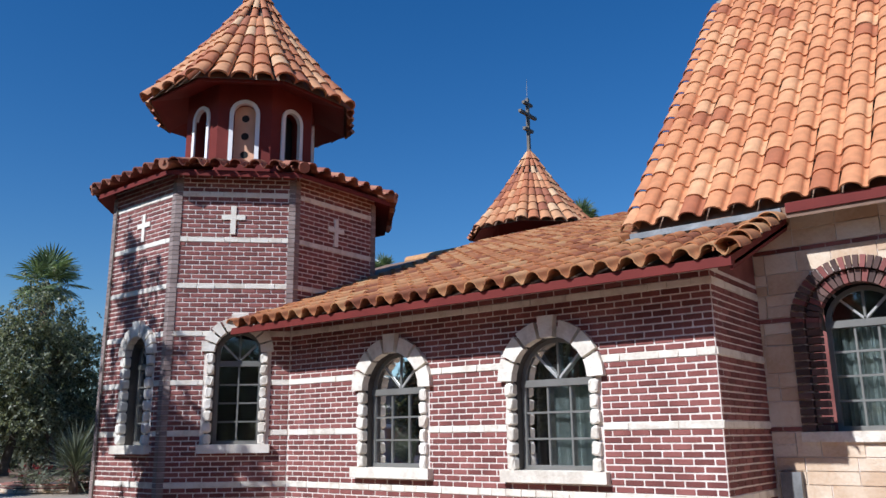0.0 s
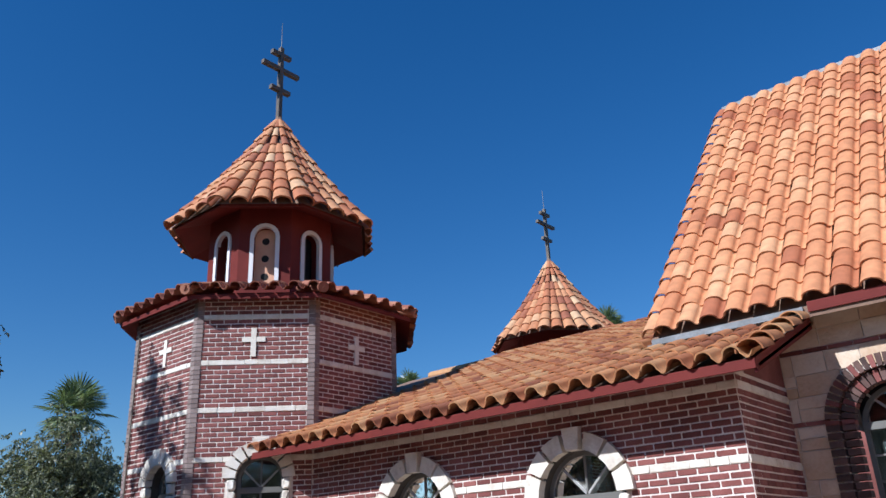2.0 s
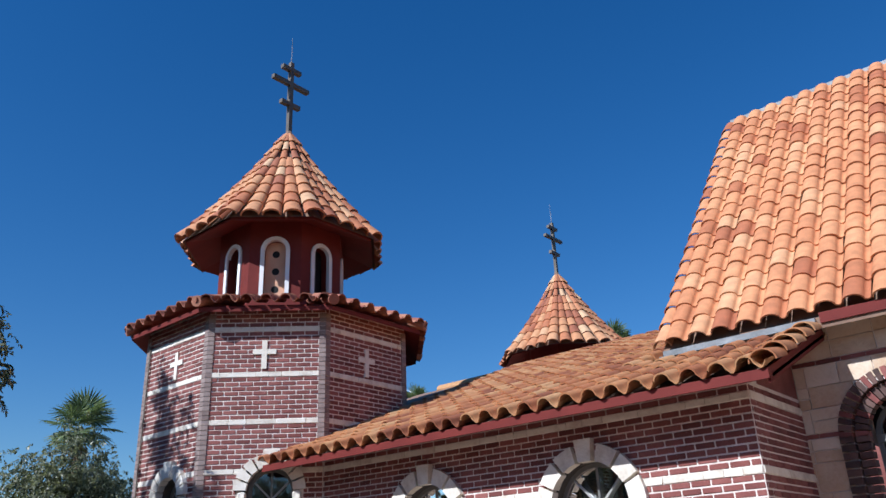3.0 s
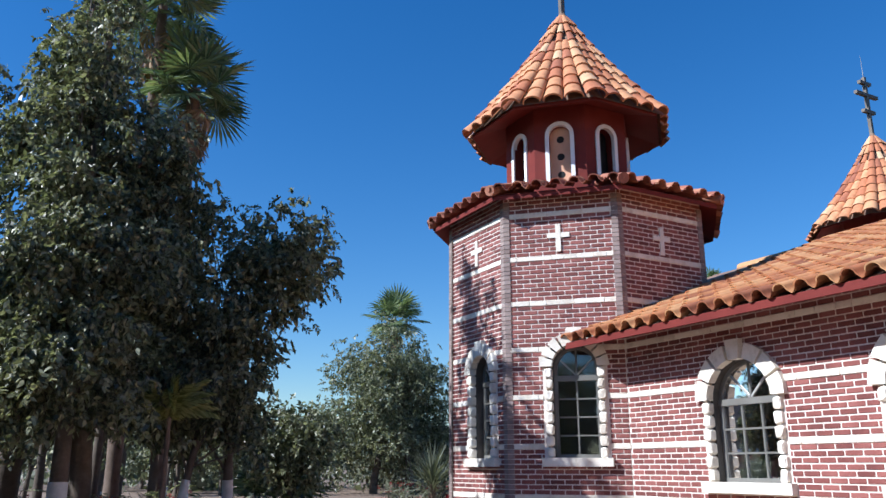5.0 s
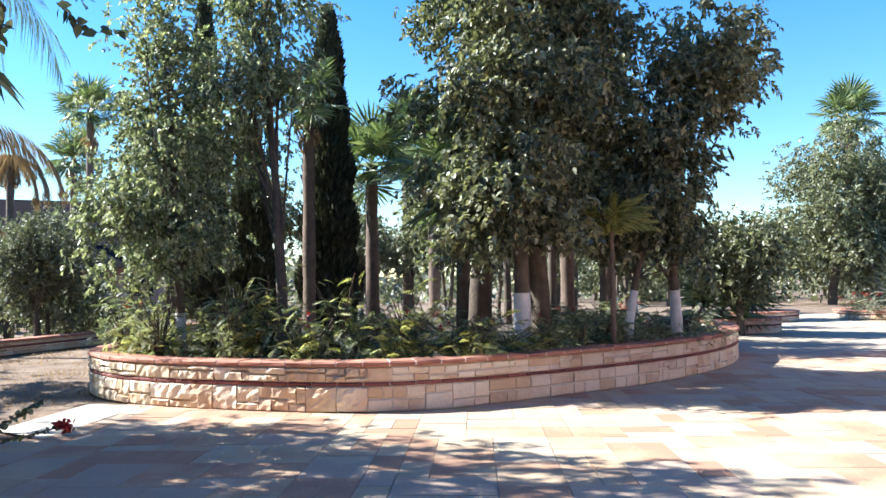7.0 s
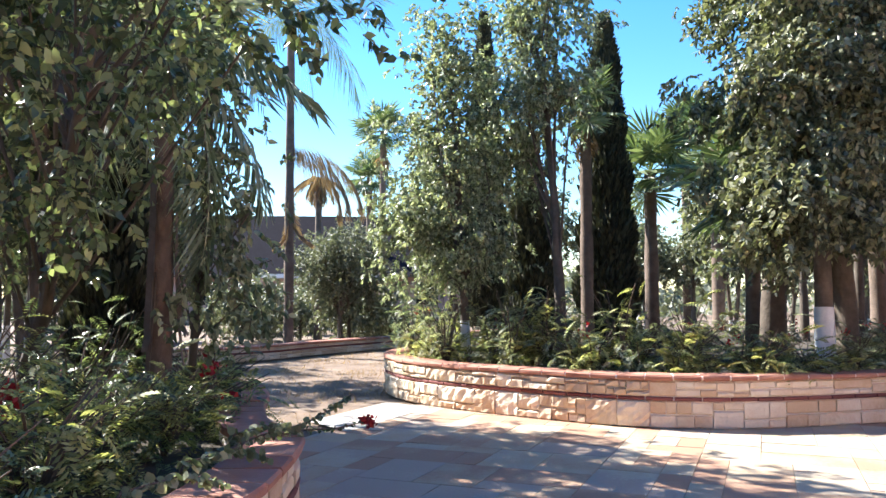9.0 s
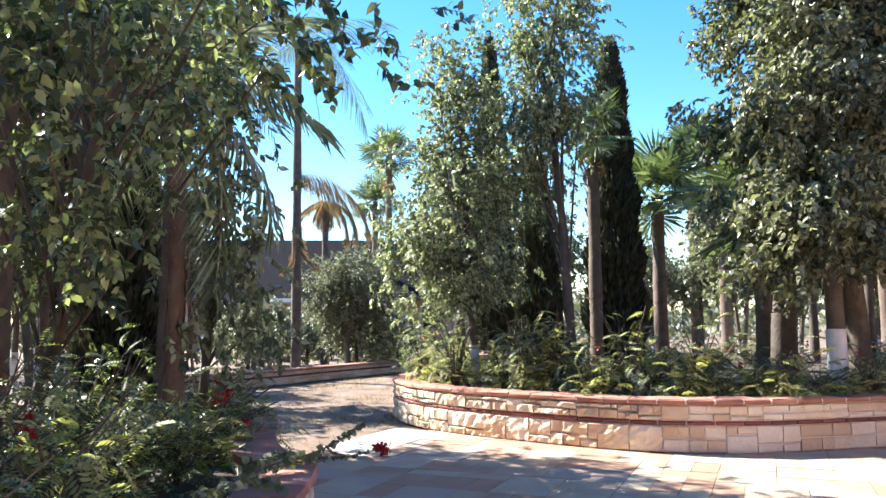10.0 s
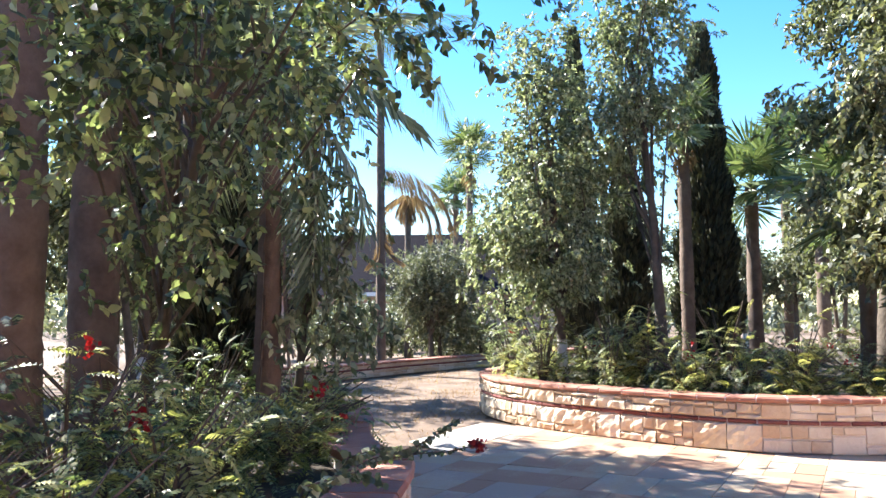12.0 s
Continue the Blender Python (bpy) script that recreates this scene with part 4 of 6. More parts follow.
# ---- ground ----
ground = tagged(part("ground", Geo().add([(-2500, -2500, -0.03), (2500, -2500, -0.03), (2500, 2500, -0.03), (-2500, 2500, -0.03)], [(0, 1, 2, 3)]), DIRT), "dry gravelly desert ground", "ground", kind="structure")


def smooth_line(points, passes=3):
    """Rounds the corners of an open line."""
    p = np.array(points, float)
    for _ in range(passes):
        q = np.empty((2 * len(p) - 2, 2))
        q[0::2], q[1::2] = p[:-1] * 0.75 + p[1:] * 0.25, p[:-1] * 0.25 + p[1:] * 0.75
        p = np.concatenate([p[:1], q, p[-1:]])
    return [tuple(v) for v in p]


def arc(cx, cy, r, a0, a1, n):
    return [(cx + r * math.cos(radians(a0 + (a1 - a0) * i / n)), cy + r * math.sin(radians(a0 + (a1 - a0) * i / n))) for i in range(n + 1)]


def resample(pts, step):
    p = np.array(pts)
    seg = np.linalg.norm(np.diff(p, axis=0), axis=1)
    s = np.concatenate([[0], np.cumsum(seg)])
    n = max(1, int(s[-1] / step))
    q = np.linspace(0, s[-1], n + 1)
    return np.stack([np.interp(q, s, p[:, i]) for i in range(2)], 1)


def planter_wall(name, label, pts, height, seed, rough_until=0.0):
    """A curved garden wall: coursed stone on both sides of a thin brick line, with a red brick cap."""
    rng = np.random.RandomState(seed)
    w = tagged(new(name), label, "garden wall", kind="structure")
    th = 0.3
    p = resample(pts, 0.12)
    d = np.gradient(p, axis=0)
    d /= np.linalg.norm(d, axis=1)[:, None]
    nrm = np.stack([d[:, 1], -d[:, 0]], 1)

    def strip(s0, s1, z0, z1, out0, out1, jit=0.0, rock=0.0):
        """A block of wall between two arc lengths."""
        idx = np.linspace(s0, s1, max(2, int((s1 - s0) / (0.055 if rock else 0.2)) + 1))
        step = np.linalg.norm(p[1] - p[0])
        q = np.stack([np.interp(idx / step, np.arange(len(p)), p[:, i]) for i in range(2)], 1)
        nn = np.stack([np.interp(idx / step, np.arange(len(p)), nrm[:, i]) for i in range(2)], 1)
        k = len(idx)
        v = []
        c = min(0.014, (z1 - z0) * 0.3)
        face = [(out1, z0 + c), (out1, z1 - c)]
        if rock:
            rows = max(2, int((z1 - z0) / 0.045))
            face = [(out1 + rock * 0.5 * math.sin(math.pi * (r + 0.5) / rows), z0 + c + (z1 - z0 - 2 * c) * r / (rows - 1)) for r in range(rows)]
        section = [(out0, z0), (out1 - c, z0)] + face + [(out1 - c, z1), (out0, z1)]
        n = len(section)
        for r, (o, z) in enumerate(section):
            rough = rng.uniform(-rock, rock, k) * 0.6 if 1 < r < n - 2 else np.zeros(k)
            v += [(q[i, 0] + nn[i, 0] * (o + rough[i]), q[i, 1] + nn[i, 1] * (o + rough[i]), z) for i in range(k)]
        v = np.array(v)
        if jit:
            v += rng.uniform(-jit, jit, v.shape)
        f = []
        for a, b in [(r, (r + 1) % n) for r in range(n)]:
            f += [(a * k + i, b * k + i, b * k + i + 1, a * k + i + 1) for i in range(k - 1)]
        f += [tuple(r * k for r in reversed(range(n))), tuple((r + 1) * k - 1 for r in range(n))]
        return Geo().add(v, f)
    total = np.linalg.norm(p[1] - p[0]) * (len(p) - 1)
    part("masonry_core", strip(0, total, 0, height - 0.05, -th, -0.02), MORTAR, w)
    part("cap_bed", strip(0, total, height - 0.052, height - 0.006, -th - 0.02, 0.03), MORTAR, w)
    mid = height * 0.55
    rows = [(0.0, mid * 0.47), (mid * 0.47, mid - 0.02), (mid + 0.025, mid + 0.025 + (height - 0.085 - mid) * 0.5), (mid + 0.025 + (height - 0.085 - mid) * 0.5, height - 0.06)]
    for half in ((rows[0], rows[1]), (rows[2], rows[3])):
        s = 0.0
        while s < total - 0.05:
            rough = s < rough_until
            L = min(rng.uniform(0.2, 0.38) if rough else rng.uniform(0.24, 0.55), total - s)
            both = rng.rand() < 0.12
            lo, hi = half[0][0], half[1][1]
            third = (hi - lo) / 3
            split = rng.rand()
            beds = ((lo, hi),) if both else half if split < 0.5 else ((lo, lo + third), (lo + third, hi)) if split < 0.75 else ((lo, hi - third), (hi - third, hi))
            for a, b in beds:
                cuts = [s, s + L] if both or rng.rand() < 0.4 else [s, s + L * rng.uniform(0.35, 0.65), s + L]
                for c0, c1 in zip(cuts[:-1], cuts[1:]):
                    g = strip(c0 + 0.006, c1 - 0.006, a + 0.006, b - 0.006, -0.1, rng.uniform(0.0, 0.022) if rough else rng.uniform(0, 0.01), 0.004, 0.02 if rough else 0.0)
                    part("stone_block", g, BLOCK, w)
            s += L
    s = 0.0
    while s < total - 0.05:
        L = min(0.3, total - s)
        part("thin_brick", strip(s + 0.012, s + L - 0.006, mid - 0.018, mid + 0.022, -0.05, 0.012), BRICK, w)
        part("cap_brick", strip(s + 0.009, s + L - 0.009, height - 0.055, height, -th - 0.03, 0.035, 0.004), CAP, w)
        s += L
    return w


island = arc(-12.5, -2.85, 3.0, -110, -58, 12) + smooth_line([(-10.8, -5.3), (-10.35, -4.93), (-9.95, -4.38), (-9.68, -3.75), (-9.47, -3.05), (-9.24, -2.2), (-9.15, -1.45), (-9.38, -0.5), (-9.98, 0.4), (-10.45, 1.02), (-11.15, 1.9), (-12.0, 2.8), (-13.3, 3.85), (-14.9, 4.65), (-16.6, 5.0), (-18.4, 5.05)])
planter_wall("wall_planter_island", "curved tan stone planter wall with red brick cap", island, 0.57, 70, rough_until=7.2)
soil_pts = island + [(-24, 4), (-24, -6)]
part("soil_island", Geo().prism([(x * 0.985 - 0.2, y * 0.98) for x, y in soil_pts], 0.0, 0.44), SOIL).name = "soil"
tagged(bpy.data.objects["soil"], "dark planter soil with litter", "soil", kind="structure")
nearp = smooth_line([(-0.9, -3.7), (-1.25, -2.75), (-2.0, -2.3), (-2.7, -2.2), (-3.27, -2.31), (-3.75, -2.49), (-4.25, -2.7), (-4.66, -2.93), (-4.95, -3.4), (-5.5, -3.85), (-6.3, -4.3), (-7.1, -5.0), (-7.5, -6.0), (-7.4, -8.0)])
planter_wall("wall_planter_near", "curved stone planter wall with red brick cap beside the path", nearp, 0.57, 71)
sp = part("soil_near", Geo().prism([(x, y - 0.12) for x, y in nearp] + [(-6, -11), (2, -11), (2, -4)], 0.0, 0.42), SOIL)
sp.name = "soil.001"
tagged(sp, "dark planter soil under shrubs", "soil", kind="structure")

# flagstone court
court = tagged(new("pavement"), "multicoloured sandstone flag paving", "paving", kind="structure")
part("bed", Geo().add([(-30, -4.6, -0.012), (12, -4.6, -0.012), (12, 16, -0.012), (-34, 16, -0.012)], [(0, 1, 2, 3)]), GROUT, court)
rng = np.random.RandomState(80)
field = Geo()
count, UNIT = 0, 0.25
FX, FY, NI, NJ = -16.2, -4.5, 82, 60
taken = np.zeros((NI, NJ), bool)
for i in range(NI):
    for j in range(NJ):
        if taken[i, j]:
            continue
        # the largest of a few sizes that still fits, in random order
        for a, b in [((3, 2), (2, 3), (2, 2), (2, 1), (1, 2), (1, 1))[q] for q in rng.permutation(5)] + [(1, 1)]:
            if i + a <= NI and j + b <= NJ and not taken[i:i + a, j:j + b].any():
                break
        taken[i:i + a, j:j + b] = True
        x, y = FX + i * UNIT, FY + j * UNIT
        g = Geo().box((x + 0.003, y + 0.003, -0.03), (x + a * UNIT - 0.003, y + b * UNIT - 0.003, rng.uniform(0.0, 0.003)), None, 0.002, rng)
        if -9.6 < x < -4 and -2.5 < y < 3.2 and count < 290:
            part("flagstone", g, SLAB, court)
            count += 1
        else:
            field.v += g.v
            field.f += [tuple(n + field.n for n in fc) for fc in g.f]
            field.n += g.n
tagged(part("flagstone_field", field, SLAB_FIELD, court), kind="stuff")
path = tagged(part("path", Geo().add([(-60, -30, -0.018), (-4, -30, -0.018), (-4, -4.6, -0.018), (-60, -4.6, -0.018)], [(0, 1, 2, 3)]), DIRT), "dusty gravel path between the planters", "path", kind="structure")
slabp = tagged(part("apron", Geo().add([(-10.0, -4.95, 0.006), (-8.2, -5.05, 0.006), (-7.75, -4.3, 0.006), (-9.75, -4.2, 0.006)], [(0, 1, 2, 3)]), CONCRETE), "pale concrete apron at the planter", "paving", kind="structure")

# dry grass, straw and pebbles on the path
rngl = np.random.RandomState(91)
pc = np.column_stack([rngl.uniform(-19, -8.2, 260), rngl.uniform(-10.2, -5.2, 260), np.zeros(260)])
straw = []
for _ in range(9000):
    c = pc[rngl.randint(260)] + np.array([*rngl.normal(0, 0.22, 2), -0.018])
    a, L = rngl.uniform(0, 6.28), rngl.uniform(0.03, 0.12)
    d, w = np.array([math.cos(a), math.sin(a), rngl.uniform(0.1, 0.9)]) * L, np.array([-math.sin(a), math.cos(a), 0]) * 0.004
    straw.append([c - w, c + d * 0.6 - w, c + d, c + w])


# ---- plants ----
def leaves(centres, n, size, rng, droop=0.5, spread=0.3, width=0.5, corners=4):
    """Leaves scattered about clump centres, pointed at both ends, with four or six corners: an array of vertices."""
    c = centres[rng.randint(0, len(centres), n)]
    p = c + rng.normal(0, 1, (n, 3)) * spread
    d = rng.normal(0, 1, (n, 3))
    d[:, 2] -= droop * 2
    d /= np.linalg.norm(d, axis=1)[:, None]
    s = np.cross(d, rng.normal(0, 1, (n, 3)))
    s /= np.linalg.norm(s, axis=1)[:, None] + 1e-9
    L = size * rng.uniform(0.6, 1.25, (n, 1))
    W = L * width * 0.5
    if corners == 4:
        mid = p + d * L * 0.45
        return np.stack([p, mid + s * W, p + d * L, mid - s * W], 1).reshape(-1, 3)
    bow = np.cross(s, d) * L * 0.1
    a, b = p + d * L * 0.22 + bow * 0.6, p + d * L * 0.58 + bow
    return np.stack([p, a + s * W * 0.85, b + s * W, p + d * L, b - s * W, a - s * W * 0.85], 1).reshape(-1, 3)


def sprigs(centres, n, size, rng, droop=0.5, spread=0.3, width=0.5, corners=4, per=11):
    """Leaves set alternately along short hanging twigs that start about the clump centres; also the twigs themselves."""
    k = max(1, n // per)
    c = centres[rng.randint(0, len(centres), k)]
    mid = centres.mean(axis=0)
    out = (c - mid) * (1, 1, 0.3)
    out /= np.linalg.norm(out, axis=1)[:, None] + 1e-6
    o = c + rng.normal(0, 1, (k, 3)) * spread * 1.1
    d = out * 0.55 + rng.normal(0, 0.55, (k, 3))
    d[:, 2] -= droop * 0.6
    d /= np.linalg.norm(d, axis=1)[:, None] + 1e-9
    reach = size * per * 0.2 * rng.uniform(0.6, 1.3, (k, 1))
    side = np.cross(d, rng.normal(0, 1, (k, 3)))
    side /= np.linalg.norm(side, axis=1)[:, None] + 1e-9
    tip = o + d * reach + np.array([0, 0, -1]) * reach * droop * 0.35
    f = np.tile((np.arange(per) + 0.5) / per, (k, 1))[:, :, None]
    p = o[:, None] + d[:, None] * reach[:, None] * f + np.array([0, 0, -1]) * reach[:, None] * droop * 0.35 * f ** 2
    sign = np.where(np.arange(per) % 2, 1.0, -1.0)[None, :, None]
    ld = d[:, None] * 0.5 + side[:, None] * sign * 0.75 + rng.normal(0, 0.38, (k, per, 3))
    ld[:, :, 2] -= droop * 0.75
    p, ld = p.reshape(-1, 3), ld.reshape(-1, 3)
    ld /= np.linalg.norm(ld, axis=1)[:, None] + 1e-9
    m = len(p)
    s = np.cross(ld, np.array([0, 0, 0.8]) + rng.normal(0, 0.75, (m, 3)))
    s /= np.linalg.norm(s, axis=1)[:, None] + 1e-9
    L = size * rng.uniform(0.65, 1.25, (m, 1))
    W = L * width * 0.5
    if corners == 4:
        q = p + ld * L * 0.45
        v = np.stack([p, q + s * W, p + ld * L, q - s * W], 1)
    else:
        bow = np.cross(s, ld) * L * 0.1
        a, b = p + ld * L * 0.25 + bow * 0.6, p + ld * L * 0.6 + bow
        v = np.stack([p, a + s * W, b + s * W * 0.8, p + ld * L, b - s * W * 0.8, a - s * W], 1)
    t = 0.004
    twig = np.stack([o - side * t, tip - side * t * 0.3, tip + side * t * 0.3, o + side * t], 1)
    return v.reshape(-1, 3), twig.reshape(-1, 3)


def quads(name, v, mat, parent, label="", k=4):
    me = bpy.data.meshes.new(name)
    n = len(v) // k
    me.vertices.add(len(v))
    me.vertices.foreach_set("co", np.ascontiguousarray(v, dtype=np.float32).ravel())
    me.loops.add(k * n)
    me.loops.foreach_set("vertex_index", np.arange(k * n, dtype=np.int32))
    me.polygons.add(n)
    me.polygons.foreach_set("loop_start", np.arange(0, k * n, k, dtype=np.int32))
    me.update(calc_edges=True)
    me.validate()
    me.materials.append(mat)
    return part(name, me, None, parent, label)


def blob_points(blobs, n, rng, shell=0.6):
    """Clump centres in ellipsoids (x, y, z, rx, ry, rz), denser toward the outside."""
    vol = np.array([b[3] * b[4] * b[5] for b in blobs]) ** 0.75
    k = rng.choice(len(blobs), n, p=vol / vol.sum())
    b = np.array(blobs)[k]
    d = rng.normal(0, 1, (n, 3))
    d /= np.linalg.norm(d, axis=1)[:, None]
    r = rng.uniform(shell ** 3, 1, (n, 1)) ** (1 / 3)
    r = np.where(rng.rand(n, 1) < 0.2, rng.rand(n, 1), r)
    lump = 0.86 + 0.22 * np.sin(d[:, :1] * 5.1 + b[:, :1] * 3) * np.sin(d[:, 1:2] * 4.3 + b[:, 1:2] * 2) + 0.2 * np.sin(d[:, 2:] * 6.0 + b[:, 2:3] * 2.0 + d[:, :1] * 2)
    r = r * lump
    return b[:, :3] + d * r * b[:, 3:]


def tree(label, base, trunks, blobs, clumps, n, size, seed, mat=None, wash=0.0, droop=0.5, spread=0.28, limbs=26, group="garden trees", name="tree", width=0.5, corners=4, lean=1.0, thin=0.0):
    """A broadleaf tree: tapered trunks with limbs out to the clumps, and a crown of single leaves."""
    rng = np.random.RandomState(seed)
    t = thing(name, label, "tree", group, at=base)
    bl = [(b[0], b[1], b[2] - base[2], *b[3:]) for b in blobs]
    bl = [(b[0] - base[0], b[1] - base[1], *b[2:]) for b in bl]
    cen = blob_points(bl, clumps, rng)
    if thin:  # an airy top
        cen = cen[(cen[:, 2] < thin) | (rng.rand(len(cen)) < 0.4)]
    top = max(b[2] + b[5] for b in bl)
    for dx, dy, r in trunks:
        h = top * 0.72
        zz = np.linspace(-0.1, h, 9)
        bend = np.cumsum(rng.normal(0, 0.028, (9, 2)), axis=0) * (zz[:, None] / h)
        tgt = np.array([np.mean([b[0] for b in bl]), np.mean([b[1] for b in bl])])
        pts = np.column_stack([dx + bend[:, 0] + (tgt[0] - dx) * np.clip(zz / h * 1.3 - 0.1, 0, 1) * lean, dy + bend[:, 1] + (tgt[1] - dy) * np.clip(zz / h * 1.3 - 0.1, 0, 1) * lean, zz])
        tr = part("trunk", Geo().tube(pts, r * (1 - 0.85 * np.clip(zz / h, 0, 1)) + 0.008, 9), BARK, t, smooth=True)
        if wash and r < 0.13:
            k = np.linspace(-0.1, wash, 5)
            wp = np.column_stack([np.interp(k, zz, pts[:, 0]), np.interp(k, zz, pts[:, 1]), k])
            part("whitewash", Geo().tube(wp, np.interp(k, zz, r * (1 - 0.85 * np.clip(zz / h, 0, 1)) + 0.008) + 0.006, 10), WASH, tr, "whitewashed trunk base", smooth=True)
        g = Geo()
        for c in cen[rng.randint(0, len(cen), limbs)]:
            i = rng.uniform(0.25, 0.85)
            z0 = min(h * i, max(0.3, c[2] - 0.3))
            s = np.array([np.interp(z0, zz, pts[:, 0]), np.interp(z0, zz, pts[:, 1]), z0])
            mid = (s + c) / 2 + rng.normal(0, 0.1, 3) + np.array([0, 0, 0.15])
            rr = r * 0.28
            g.tube([s, mid, c], [rr, rr * 0.6, 0.006], 5)
        part("limb", g, BARK, t)
    v, twig = sprigs(cen, n, size, rng, droop, spread, width, corners)
    quads("crown", v, mat or LEAF, t, "dense drooping foliage", corners)
    if corners == 6:
        tagged(quads("twig", twig, BARK, t), kind="stuff")
    return t


def fan_leaf(rng, L, blades=30, spread=150, droop=0.25):
    """One fan palm leaf lying along +x, with a stalk; returns quads."""
    out = []
    stalk = L * 0.55
    st = 0.018
    out.append([(0, -st, 0), (stalk, -st * 0.6, 0), (stalk, st * 0.6, 0), (0, st, 0)])
    for i in range(blades):
        a = radians(-spread + 2 * spread * i / (blades - 1))
        bl = L * 0.62 * (1 - 0.25 * (abs(a) / radians(spread)) ** 2) * rng.uniform(0.9, 1.08)
        w = bl * 0.042
        fold = 0.02 * (1 if i % 2 else -1)
        d = np.array([math.cos(a), math.sin(a), 0])
        s = np.array([-math.sin(a), math.cos(a), 0])
        o = np.array([stalk, 0, 0])
        m1 = o + d * bl * 0.6 + np.array([0, 0, -droop * bl * 0.12])
        e = o + d * bl + np.array([0, 0, -droop * bl * rng.uniform(0.3, 0.9)])
        out.append([o, m1 + s * w + np.array([0, 0, fold]), e, m1 - s * w - np.array([0, 0, fold])])
    return np.array(out, float).reshape(-1, 3)


def fan_palm(label, base, height, crown, leafs, L, seed, r=0.17, skirt=0, group="fan palms", lean=(0, 0)):
    rng = np.random.RandomState(seed)
    t = thing("fan_palm", label, "palm", group, at=base)
    rings = max(24, int(height / 0.045))
    zz = np.linspace(-0.1, height, rings)
    rad = r * (1 - 0.25 * zz / height) + 0.005 * (np.arange(rings) % 2) + rng.uniform(-0.003, 0.003, rings) + 0.006 * np.sin(zz * 5.0)
    pts = np.column_stack([lean[0] * (zz / height) ** 2, lean[1] * (zz / height) ** 2, zz])
    part("trunk", Geo().tube(pts, rad, 10), PALMBARK, t, smooth=True)
    v = []
    for i in range(leafs):
        a = i * 2.4 + rng.uniform(-0.3, 0.3)
        el = radians(80 - 125 * (i / leafs) + rng.uniform(-8, 8))
        lf = fan_leaf(rng, L * rng.uniform(0.85, 1.1))
        m = Matrix.Translation((lean[0], lean[1], height)) @ Matrix.Rotation(a, 4, "Z") @ Matrix.Rotation(-el, 4, "Y") @ Matrix.Rotation(rng.uniform(-0.5, 0.5), 4, "X")
        v.append(xform(m, lf))
    quads("crown", np.concatenate(v), PALMLEAF, t, "fan-shaped green leaves")
    if skirt:
        v = []
        for i in range(skirt):
            a = rng.uniform(0, 6.28)
            lf = fan_leaf(rng, L * 0.8, 14, 60, 0.8)
            m = Matrix.Translation((lean[0], lean[1], height - rng.uniform(0, L * 0.7))) @ Matrix.Rotation(a, 4, "Z") @ Matrix.Rotation(radians(rng.uniform(60, 80)), 4, "Y")
            v.append(xform(m, lf))
        quads("dead_skirt", np.concatenate(v), STRAW, t, "hanging dry brown fronds")
    return t


def frond(rng, L, pairs=34, arch=0.9, leaflet=0.32, hang=0.6, blade=0.014):
    """A feather frond starting along +x and arching down; returns quads."""
    out = []
    s = np.linspace(0, 1, pairs)
    x, z = L * np.sin(s * arch * 1.2) / (arch * 1.2), L * (np.cos(s * arch * 1.6) - 1) / (arch * 1.6)
    p = np.column_stack([x, np.zeros(pairs), z])
    for i in range(pairs - 1):
        w = 0.014 * (1 - 0.7 * s[i])
        out.append([p[i] + (0, -w, 0), p[i + 1] + (0, -w, 0), p[i + 1] + (0, w, 0), p[i] + (0, w, 0)])
        ll = leaflet * L * (0.45 + 0.55 * math.sin(math.pi * min(1, s[i] * 0.9 + 0.1))) * rng.uniform(0.8, 1.1)
        for sd in (-1, 1):
            d = np.array([0.45, sd * (1 - hang * 0.6), -hang * rng.uniform(0.6, 1.3)])
            d /= np.linalg.norm(d)
            w2 = np.array([blade, 0, 0.003])
            m1 = p[i] + d * ll * 0.5
            e = p[i] + d * ll + np.array([0, 0, -hang * ll * 0.3])
            out.append([p[i], m1 + w2, e, m1 - w2])
    return np.array(out, float).reshape(-1, 3)


def feather_palm(label, base, height, leafs, L, seed, r=0.14, mat=None, dead=0, group="feather palms", hang=0.7, el0=75, el1=-40, blade=0.014):
    rng = np.random.RandomState(seed)
    t = thing("feather_palm", label, "palm", group, at=base)
    zz = np.linspace(-0.1, height, 16)
    part("trunk", Geo().tube(np.column_stack([0 * zz, 0 * zz, zz]), r * (1 - 0.25 * zz / height) + 0.008 * np.sin(np.arange(16) * 2.2), 10), PALMBARK, t, smooth=True)
    for cnt, mt, e0, e1, nm in ((leafs, mat or PALMLEAF, el0, el1, "crown"), (dead, STRAW, 20, -70, "dead_fronds")):
        if not cnt:
            continue
        v = []
        for i in range(cnt):
            a = i * 2.4 + rng.uniform(-0.3, 0.3)
            el = radians(e0 + (e1 - e0) * i / max(1, cnt - 1))
            m = Matrix.Translation((0, 0, height)) @ Matrix.Rotation(a, 4, "Z") @ Matrix.Rotation(-el, 4, "Y")
            v.append(xform(m, frond(rng, L * rng.uniform(0.85, 1.1), hang=hang, blade=blade)))
        quads(nm, np.concatenate(v), mt, t)
    return t


